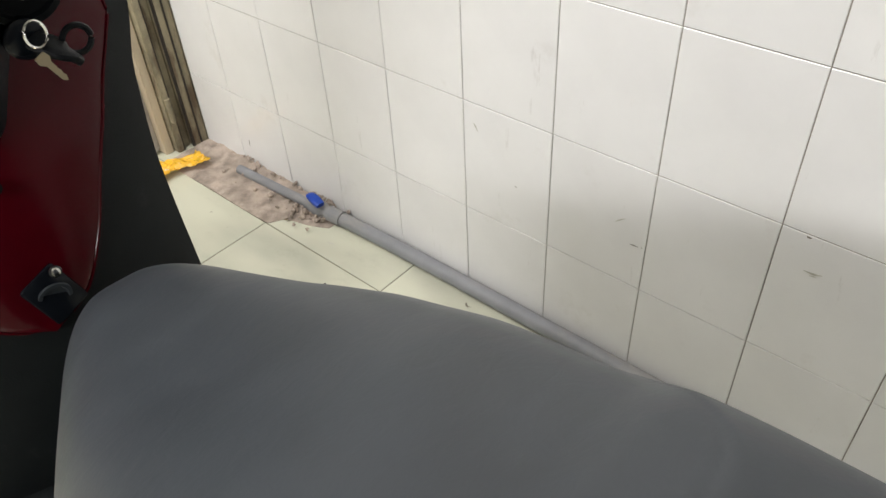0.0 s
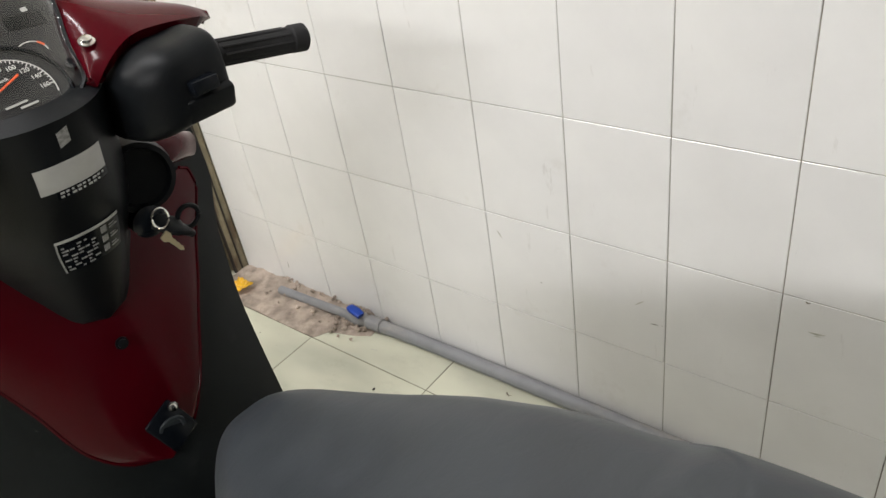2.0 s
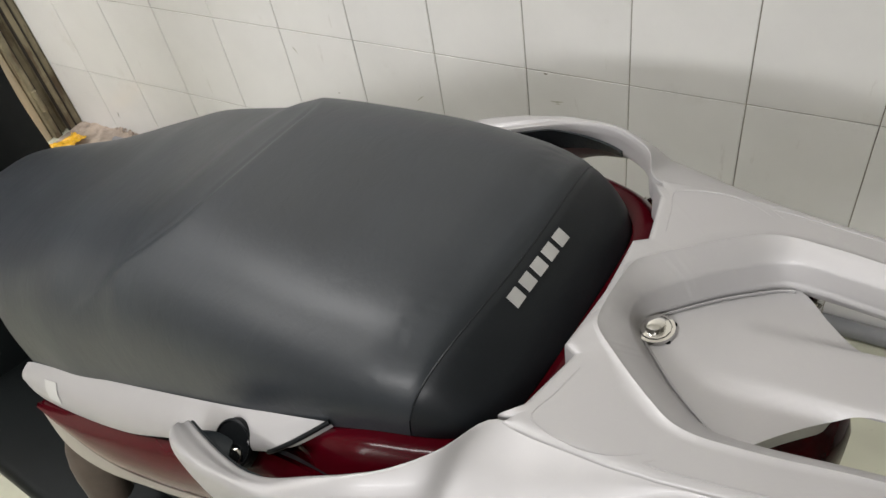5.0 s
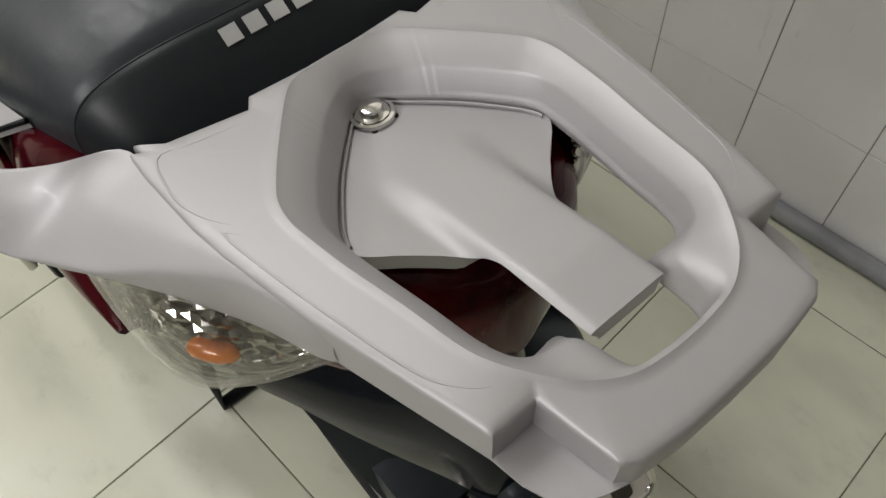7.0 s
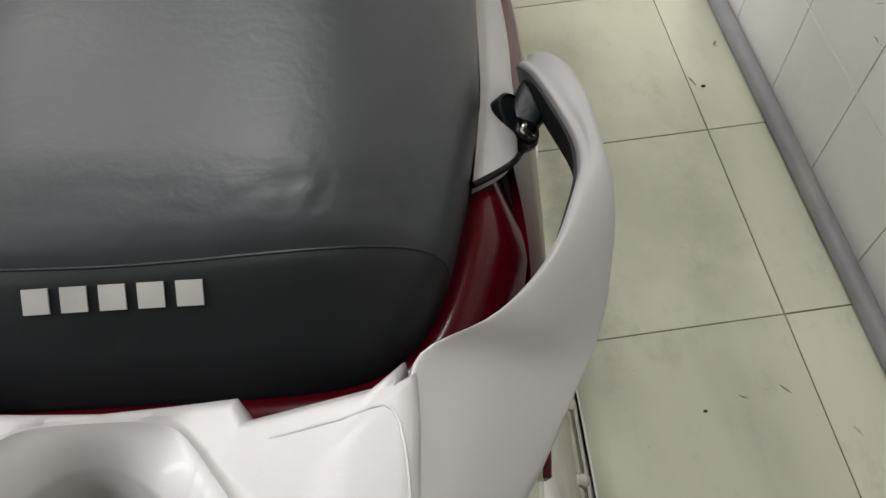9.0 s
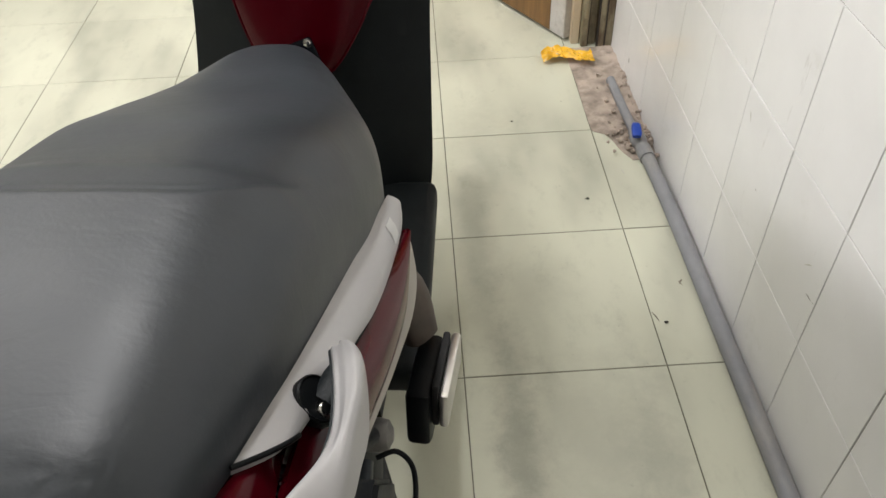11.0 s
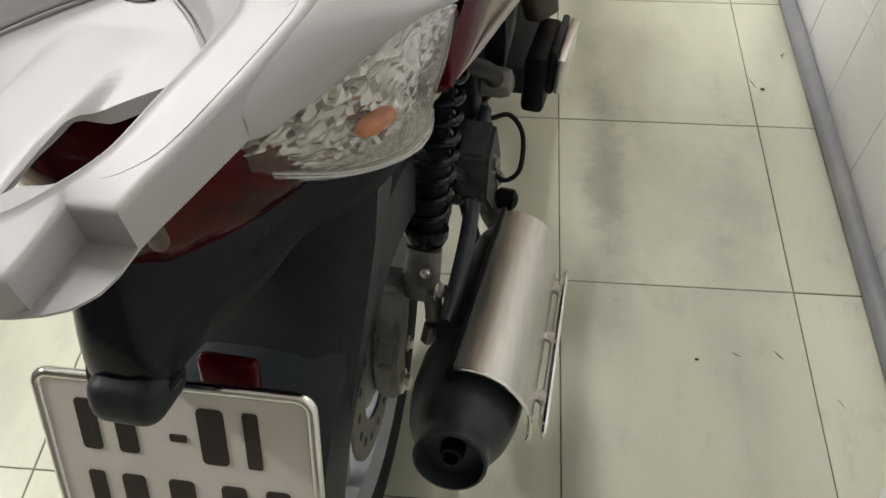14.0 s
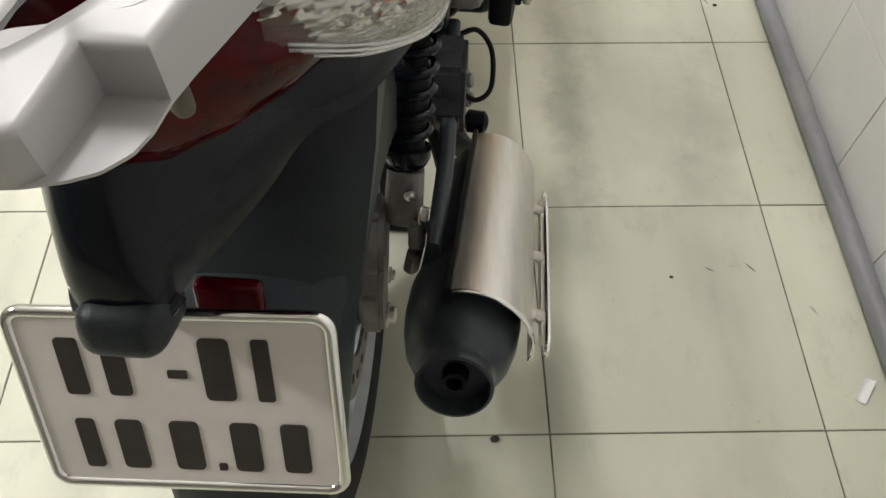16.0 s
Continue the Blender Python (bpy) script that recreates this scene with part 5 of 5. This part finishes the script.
for s in (1, -1):
    # red handlebar cover, switch housing, grip
    front = cr([(0.045, 0.996, 1.058), (0.068, 0.999, 1.077), (0.101, 1.009, 1.089), (0.14, 1.018, 1.087), (0.195, 1.030, 1.076), (0.214, 1.042, 1.066)], 30)
    rear = cr([(0.042, 1.002, 1.064), (0.054, 1.045, 1.094), (0.072, 1.105, 1.130), (0.131, 1.100, 1.110), (0.187, 1.084, 1.086), (0.216, 1.052, 1.068)], 30)
    patch = np.array([[p + (q - p) * f + np.array((0, 0, 0.007 * 4 * f * (1 - f))) for f in np.linspace(0, 1, 12)] for p, q in zip(front, rear)])
    patch[..., 0] = FU + s * (patch[..., 0] - FU)
    top = part("handlebar_cover", shell_bm(patch, 0.016, (FU + s * 0.12, 1.06, 0.9)), M_RED, scooter, "glossy dark red handlebar cover")
    hexbolt(top, (FU + s * 0.082, 1.022, 1.095), (0, -0.4, 1), 0.006)
    rows = []
    for (u, v, z, w, h) in ((0.078, 1.028, 1.020, 0.028, 0.032), (0.094, 1.012, 1.025, 0.046, 0.042), (0.122, 1.001, 1.032, 0.054, 0.046), (0.155, 0.998, 1.036, 0.050, 0.043), (0.184, 0.998, 1.040, 0.044, 0.040), (0.192, 0.998, 1.042, 0.032, 0.029)):
        rows.append([(FU + s * u, v + w * math.copysign(abs(math.cos(a)) ** 0.6, math.cos(a)), z + h * math.copysign(abs(math.sin(a)) ** 0.6, math.sin(a))) for a in np.linspace(0, 2 * math.pi, 28, endpoint=False)])
    house = part("switch_housing", grid_bm(cr(np.array(rows).reshape(6, -1), 24).reshape(24, 28, 3), wrap=True, caps=True), M_BLACK, scooter, "black handlebar switch housing")
    part("switch", moved(box_bm(-0.016, 0.016, -0.010, 0.006, -0.008, 0.008, 0.003), pose(FU + s * 0.150, 0.946, 1.036, 0, 0, 0)), M_GLOSSBLACK, house, "black push switch")
    part("switch_block", moved(box_bm(-0.030, 0.030, -0.012, 0.010, -0.016, 0.014, 0.005), pose(FU + s * 0.156, 0.958, 1.014, 20, 0, 0)), M_BLACK, house)
    g0, g1 = (FU + s * 0.190, 1.001, 1.043), (FU + s * 0.318, 0.985, 1.022)
    grip = part("grip", lathe_bm(g0, g1, [(0, 0.018), (0.010, 0.018), (0.012, 0.0138), (0.108, 0.0148), (0.110, 0.0166), (0.127, 0.0166), (0.130, 0.0125)], 24), M_RUBBER, scooter, "black rubber handlebar grip")
    for k in range(10):
        a = 2 * math.pi * k / 10
        q = [(g0[0] + (g1[0] - g0[0]) * f, g0[1] + (g1[1] - g0[1]) * f + 0.0143 * math.cos(a), g0[2] + (g1[2] - g0[2]) * f + 0.0143 * math.sin(a)) for f in (0.14, 0.5, 0.80)]
        part("grip_rib", sweep_bm(q, 0.0018, 6), M_RUBBER, grip)
part("fork_tube", sweep_bm([(FU, 1.06, 1.00), (FU, 1.17, 0.60), (FU, 1.25, 0.36)], 0.026, 14), M_BLACK, scooter, "black steering tube")
# ignition lock with hanging key
lock = part("ignition_lock", lathe_bm((FU + 0.098, 1.105, 0.915), (FU + 0.088, 1.035, 0.925), [(0, 0.046), (0.03, 0.046), (0.05, 0.042), (0.052, 0.036), (0.045, 0.033), (0.044, 0.004)], 32), M_BLACK, scooter, "black ignition lock surround")
part("lock_barrel", lathe_bm((FU + 0.082, 1.09, 0.872), (FU + 0.078, 1.035, 0.868), [(0, 0.021), (0.04, 0.021), (0.044, 0.017), (0.046, 0.006)], 24), M_GLOSSBLACK, lock, "glossy black lock barrel")
key = part("key_head", sweep_bm([(FU + 0.082, 1.040, 0.872), (FU + 0.098, 1.022, 0.860), (FU + 0.110, 1.020, 0.846)], [(0.014, 0.006), (0.016, 0.006), (0.010, 0.005)], 14, 10, power=2.6), M_BLACK, scooter, "black key head in the lock")
part("key_ring", sweep_bm([(FU + 0.080 + 0.010 * math.cos(a), 1.016, 0.885 + 0.013 * math.sin(a)) for a in np.linspace(0, 2 * math.pi, 24, endpoint=False)], 0.0014, 6, closed=True), M_CHROME, key, "steel key ring")
part("key_loop", sweep_bm([(FU + 0.118 + 0.014 * math.cos(a), 1.030, 0.862 + 0.014 * math.sin(a)) for a in np.linspace(0, 2 * math.pi, 24, endpoint=False)], 0.0032, 8, closed=True), M_BLACK, key, "black key loop")
part("key_blade", moved(prism_bm([(-0.0055, 0.010), (0.0055, 0.010), (0.0065, 0.003), (0.0032, -0.002), (0.0032, -0.008), (0.0022, -0.011), (0.0032, -0.014), (0.0020, -0.018), (0.0028, -0.021), (0.0, -0.026), (-0.0030, -0.022), (-0.0030, -0.002), (-0.0065, 0.003)], 1, -0.0011, 0.0011, 0.0003), pose(FU + 0.079, 1.012, 0.858, 0, -28, 0)), M_BRASS, key, "pale brass spare key blade")
# front wheel under the legshield
wheel((FU, 1.30, 0.272), "front_wheel", "black front tyre on a pale alloy rim", False)
part("front_apron", shell_bm([[(FU + a * (0.13 + 0.05 * z), 1.30 - 0.10 * a * a + 0.10 * (0.9 - z), z) for a in np.linspace(-1, 1, 15)] for z in np.linspace(0.56, 0.95, 12)], 0.006, (FU, 1.0, 0.7)), M_RED, scooter, "glossy dark red front apron")
part("fork_leg", sweep_bm([(FU + 0.07, 1.20, 0.58), (FU + 0.07, 1.30, 0.27)], 0.018, 12), M_CAST, scooter)
part("fork_leg", sweep_bm([(FU - 0.07, 1.20, 0.58), (FU - 0.07, 1.30, 0.27)], 0.018, 12), M_CAST, scooter)

# ---------------- along the wall ----------------
pipe = new("water_pipe")
pipe.matrix_basis = pose(0, 0, 0)
tagged(pipe, "grey plastic water pipe with a blue valve lying along the wall", "pipe")
part("pipe_run", sweep_bm([(0.0030, -3.85, 0.0182), (0.0030, -1.2, 0.0179), (0.0020, -0.4, 0.0178), (-0.002, 0.02, 0.0178), (-0.010, 0.232, 0.0180)], 0.0174, 18, 60), M_PVC, pipe, "long grey plastic pipe")
part("socket", lathe_bm((-0.0095, 0.196, 0.0195), (-0.0125, 0.242, 0.0197), [(0, 0.0195), (0.044, 0.0198), (0.047, 0.016)], 20), M_PVC, pipe)
valve = part("valve_body", lathe_bm((-0.0125, 0.240, 0.0195), (-0.018, 0.312, 0.0205), [(0, 0.016), (0.012, 0.016), (0.02, 0.021), (0.05, 0.021), (0.058, 0.016), (0.073, 0.016)], 20), M_PVC, pipe, "grey valve body")
part("valve_neck", lathe_bm((-0.016, 0.272, 0.03), (-0.024, 0.272, 0.050), [(0, 0.010), (0.02, 0.009)], 14), M_BLUE, valve)
part("valve_handle", sweep_bm([(-0.029, 0.248, 0.050), (-0.027, 0.262, 0.054), (-0.024, 0.285, 0.057), (-0.022, 0.296, 0.056)], [(0.011, 0.006), (0.013, 0.007), (0.012, 0.007), (0.009, 0.005)], 14, 14, power=3), M_BLUE, valve, "blue valve handle")
part("pipe_stub", sweep_bm([(-0.018, 0.308, 0.0200), (-0.022, 0.46, 0.016), (-0.024, 0.585, 0.012)], 0.0125, 14, 14), M_PVC, pipe, "grey pipe end set in mortar")

# cement patch with a rough top
rows = []
for i, y in enumerate(np.linspace(0.215, WEND, 70)):
    left = table(y, [(0.215, -0.040), (0.26, -0.062), (0.33, -0.085), (0.355, -0.121), (0.45, -0.1225), (0.6, -0.121), (0.70, -0.124), (0.79, -0.126)])
    row = []
    for j, f in enumerate(np.linspace(0, 1, 22)):
        x = left + (WX - 0.0005 - left) * f
        n = noise.noise(Vector((x * 30, y * 30, 1.3))) + 0.5 * noise.noise(Vector((x * 75, y * 75, 4.0)))
        edge = min(1, f * 5, (y - 0.205) * 14)
        row.append((x, y, 0.0015 + edge * max(0.0005, 0.004 + 0.0045 * n + 0.020 * max(0, f - 0.72) * (1 + n))))
    rows.append(row)
patch = mesh_object("mortar_patch", shell_bm(rows, 0.004, (-0.06, 0.5, -3)), M_MORTAR)
tagged(patch, "rough crumbling cement patch at the foot of the wall", "mortar")
rng = random.Random(11)
rubble = bmesh.new()
for k in range(120):
    y = rng.uniform(0.20, 0.62) if k % 2 else rng.gauss(0.30, 0.045)
    x = rng.choice((rng.gauss(0.010, 0.006), rng.gauss(-0.040, 0.02)))
    r = rng.uniform(0.0015, 0.0075)
    g = bmesh.ops.create_icosphere(rubble, subdivisions=1, radius=r, matrix=pose(min(WX - r, x), y, 0.010 + r * 0.5 + (0.012 if x > 0.002 else 0), rng.uniform(0, 90), rng.uniform(0, 90), 0))
    for v in g["verts"]:
        v.co += Vector((rng.uniform(-1, 1), rng.uniform(-1, 1), rng.uniform(-1, 1))) * r * 0.4
tagged(mesh_object("rubble", rubble, M_MORTAR, False), "crumbs of broken cement along the pipe", "rubble", kind="stuff")

# yellow wrapper
rows = []
for i, f in enumerate(np.linspace(0, 1, 26)):
    row = []
    for j, g in enumerate(np.linspace(0, 1, 16)):
        x, y = -0.205 + 0.150 * f, 0.690 + 0.062 * g + 0.02 * math.sin(f * 5)
        n = noise.noise(Vector((f * 5, g * 4, 7.7)))
        row.append((x, y + 0.010 * n, 0.0160 + 0.016 * abs(n) + 0.012 * abs(noise.noise(Vector((f * 11, g * 9, 2)))) + 0.008 * f))
    rows.append(row)
wrap = mesh_object("wrapper", shell_bm(rows, 0.0008, (-0.13, 0.72, -3)), M_YELLOW)
tagged(wrap, "crumpled yellow plastic wrapper lying by the door post", "wrapper")
scrap = mesh_object("paper_scrap", moved(shell_bm([[(0.008 * x, 0.021 * y, 0.003 * x * x + 0.002 * y) for x in np.linspace(-1, 1, 6)] for y in np.linspace(-1, 1, 8)], 0.0005, (0, 0, -1)), pose(-0.047, -1.179, 0.003, 0, 0, -35)), M_PAPER)
tagged(scrap, "small torn scrap of white paper on the floor", "paper")
for k, (x, y, r) in enumerate(((-0.184, 0.075, 0.004), (-0.600, -1.245, 0.006), (-0.30, -0.98, 0.003), (-0.33, 0.42, 0.003), (-0.095, -0.33, 0.004))):
    bm = bmesh.new()
    bmesh.ops.create_icosphere(bm, subdivisions=2, radius=r, matrix=pose(x, y, r * 0.35) @ Matrix.Diagonal((1.2, 0.8, 0.45, 1)))
    for v in bm.verts:
        v.co += Vector((rng.uniform(-1, 1), rng.uniform(-1, 1), 0)) * r * 0.15
    tagged(mesh_object("dirt_crumb", bm, M_INK), "small dark crumb of dirt on the floor", "dirt", group="crumbs on the floor")

# ---------------- doorway at the wall's end ----------------
post = new("door_frame")
tagged(post, "old olive painted steel door post with rust", "door frame", kind="structure")
for x0, x1, y0, y1, m, nm in ((-0.022, 0.024, 0.777, 0.835, M_RUST, "post"), (-0.050, -0.024, 0.800, 0.840, M_RUST, "post"), (-0.072, -0.052, 0.785, 0.845, M_RUST, "post"), (-0.100, -0.074, 0.806, 0.850, M_BEIGE, "post"), (0.024, 0.25, 0.79, 0.90, M_PLASTER, "jamb")):
    part(nm, box_bm(x0, x1, y0 + 0.016, y1 + 0.016, 0.0, 2.3, 0.003, 1), m, post)
# solid dark strips: rust and the shade of the gaps as one colour
for x0, x1, y0 in ((-0.0245, -0.0205, 0.778), (-0.0525, -0.0495, 0.788), (-0.003, 0.000, 0.772)):
    part("rust_shade_strip", box_bm(x0, x1, y0 + 0.016, y0 + 0.028, 0.0, 2.3), M_INK, post, "dark strip for rust and shade in the gap")
for z in (0.10, 0.48, 0.86, 1.5):
    part("hinge", lathe_bm((-0.062, 0.798, z), (-0.062, 0.798, z + 0.07), [(0, 0.008), (0.07, 0.008)], 12), M_RUST, post)
leaf = new("door_leaf")
tagged(leaf, "brown wooden door leaf standing open beyond the post", "door", kind="structure")
part("stile", moved(box_bm(0, 0.072, -0.019, 0.019, 0.012, 2.2, 0.003, 1), pose(-0.104, 0.846, 0, 0, 0, 121)), M_PALE, leaf, "pale grey worn hinge stile")
part("panel", moved(box_bm(0.072, 0.85, -0.018, 0.018, 0.012, 2.2, 0.003, 1), pose(-0.104, 0.846, 0, 0, 0, 121)), M_WOOD, leaf)
for z0, z1 in ((0.12, 0.95), (1.08, 2.05)):
    part("raised_field", moved(box_bm(0.10, 0.75, -0.024, 0.024, z0, z1, 0.005, 1), pose(-0.104, 0.846, 0, 0, 0, 121)), M_WOOD, leaf)

# ---------------- tiles of wall and floor ----------------


def tile_mesh(name, w, h, d, bevel, mat):
    bm = box_bm(-w / 2, w / 2, -h / 2, h / 2, -d, 0)
    top = [e for e in bm.edges if all(v.co.z > -1e-6 for v in e.verts)]
    bmesh.ops.bevel(bm, geom=top, offset=bevel, segments=1, affect="EDGES")
    me = bpy.data.meshes.new(name)
    bm.to_mesh(me)
    bm.free()
    me.materials.append(mat)
    return me


rng = random.Random(4)
end_w = WEND - WY - 3 * TW
low_h = WZ + TH
wall_me = tile_mesh("wall_tile", TW - 0.0016, TH - 0.0016, 0.006, 0.0008, M_WALLTILE)
low_me = tile_mesh("wall_tile", TW - 0.0016, low_h - 0.0016, 0.006, 0.0008, M_WALLTILE)
end_me = tile_mesh("wall_tile", end_w - 0.0016, TH - 0.0016, 0.006, 0.0008, M_WALLTILE)
corner_me = tile_mesh("wall_tile", end_w - 0.0016, low_h - 0.0016, 0.006, 0.0008, M_WALLTILE)
for row in range(6):
    for col in range(-4, 19):
        last = col == -4
        yc = WEND - end_w / 2 if last else WY - col * TW - TW / 2
        if not last and col < -3:
            continue
        zc = low_h / 2 if row == 0 else WZ + (row + 0.5) * TH
        ob = new("tile", (corner_me if last else low_me) if row == 0 else (end_me if last else wall_me))
        # glazed face looks into the room
        ob.matrix_basis = Matrix.Translation((WX - 0.0005 + rng.uniform(-0.0004, 0.0002), yc, zc)) @ Matrix(((0, 0, -1, 0), (-1, 0, 0, 0), (0, 1, 0, 0), (0, 0, 0, 1))) @ pose(0, 0, 0, rng.uniform(-0.12, 0.12), rng.uniform(-0.12, 0.12), 0)
        ob.parent = wall_right
fl_me = tile_mesh("floor_tile", FS - 0.0022, FS - 0.0022, 0.008, 0.0008, M_FLOORTILE)
strip_me = tile_mesh("floor_tile", FA + WX - 0.002, FS - 0.0022, 0.008, 0.0008, M_FLOORTILE)
for i in range(0, 9):
    for k in range(-8, 9):
        yc = FY + (k + 0.5) * FS
        if yc > 2.5 or yc < -3.75:
            continue
        xc = (WX - FA) / 2 if i == 0 else -FA - (i - 0.5) * FS
        if xc < -3.1:
            continue
        ob = new("tile", strip_me if i == 0 else fl_me)
        ob.matrix_basis = pose(xc, yc, rng.uniform(-0.0005, 0.0002), rng.uniform(-0.06, 0.06), rng.uniform(-0.06, 0.06), rng.choice((0, 180)) if i == 0 else rng.choice((0, 90, 180, 270)))
        ob.parent = floor

# ---------------- scuffs on the tiles ----------------
M_SCUFF = material("dark_scuff", (0.16, 0.14, 0.11), 0.7, vary=0.3, scale=60)
M_SMEAR = material("grey_smear", (0.50, 0.49, 0.43), 0.5, vary=0.1, scale=60)


def scuff(p, q, w, mat, parent, flat):
    """A thin worn stroke from p to q on a wall (flat=False) or the floor."""
    p, q = np.array(p), np.array(q)
    mid = (p + q) / 2 + np.array((0, rng.uniform(-1, 1) * w, rng.uniform(-1, 1) * w * (not flat)))
    part("scuff", sweep_bm([p, mid, q], [(w * 0.3, 0.00018), (w, 0.00022), (w * 0.25, 0.00018)] if flat else [(0.00018, w * 0.3), (0.00022, w), (0.00018, w * 0.25)], 8, 9, up=(0, 0, 1)), mat, parent, "", False)


for y0, z0, y1, z1, w, m in ((-0.5453, 0.3085, -0.5616, 0.3095, 0.0010, M_SCUFF), (-0.5667, 0.3116, -0.5698, 0.3111, 0.0008, M_SCUFF), (-0.5127, 0.3423, -0.5311, 0.3577, 0.0012, M_SMEAR), (-0.8104, 0.4634, -0.8175, 0.4618, 0.0017, M_SCUFF),
                             (-0.8206, 0.4028, -0.8471, 0.4059, 0.0018, M_SMEAR), (-0.8298, 0.3977, -0.841, 0.3987, 0.0010, M_SMEAR), (-0.2018, 0.4244, -0.212, 0.408, 0.0018, M_SMEAR), (-0.2996, 0.3218, -0.3037, 0.3213, 0.0009, M_SCUFF), (0.5781, 0.0849, 0.5792, 0.0654, 0.0010, M_SCUFF)):
    scuff((WX - 0.0012, y0, z0), (WX - 0.0012, y1, z1), w, m, wall_right, False)
for x0, y0, x1, y1, w, m in ((-0.242, -0.962, -0.228, -0.970, 0.0012, M_SCUFF), (-0.174, -0.955, -0.160, -0.972, 0.0014, M_SCUFF), (-0.118, -0.300, -0.108, -0.326, 0.0016, M_SCUFF), (-0.090, -1.035, -0.080, -1.052, 0.0020, M_SMEAR), (-0.426, -0.748, -0.427, -0.757, 0.0018, M_SMEAR),
                             (-0.030, -0.212, -0.040, -0.226, 0.0022, M_SCUFF), (-0.040, -0.216, -0.034, -0.230, 0.0012, M_SCUFF), (-0.078, 0.180, -0.073, 0.160, 0.0014, M_SMEAR), (-0.178, 0.503, -0.182, 0.507, 0.0015, M_SCUFF)):
    scuff((x0, y0, 0.0006), (x1, y1, 0.0006), w, m, floor, True)
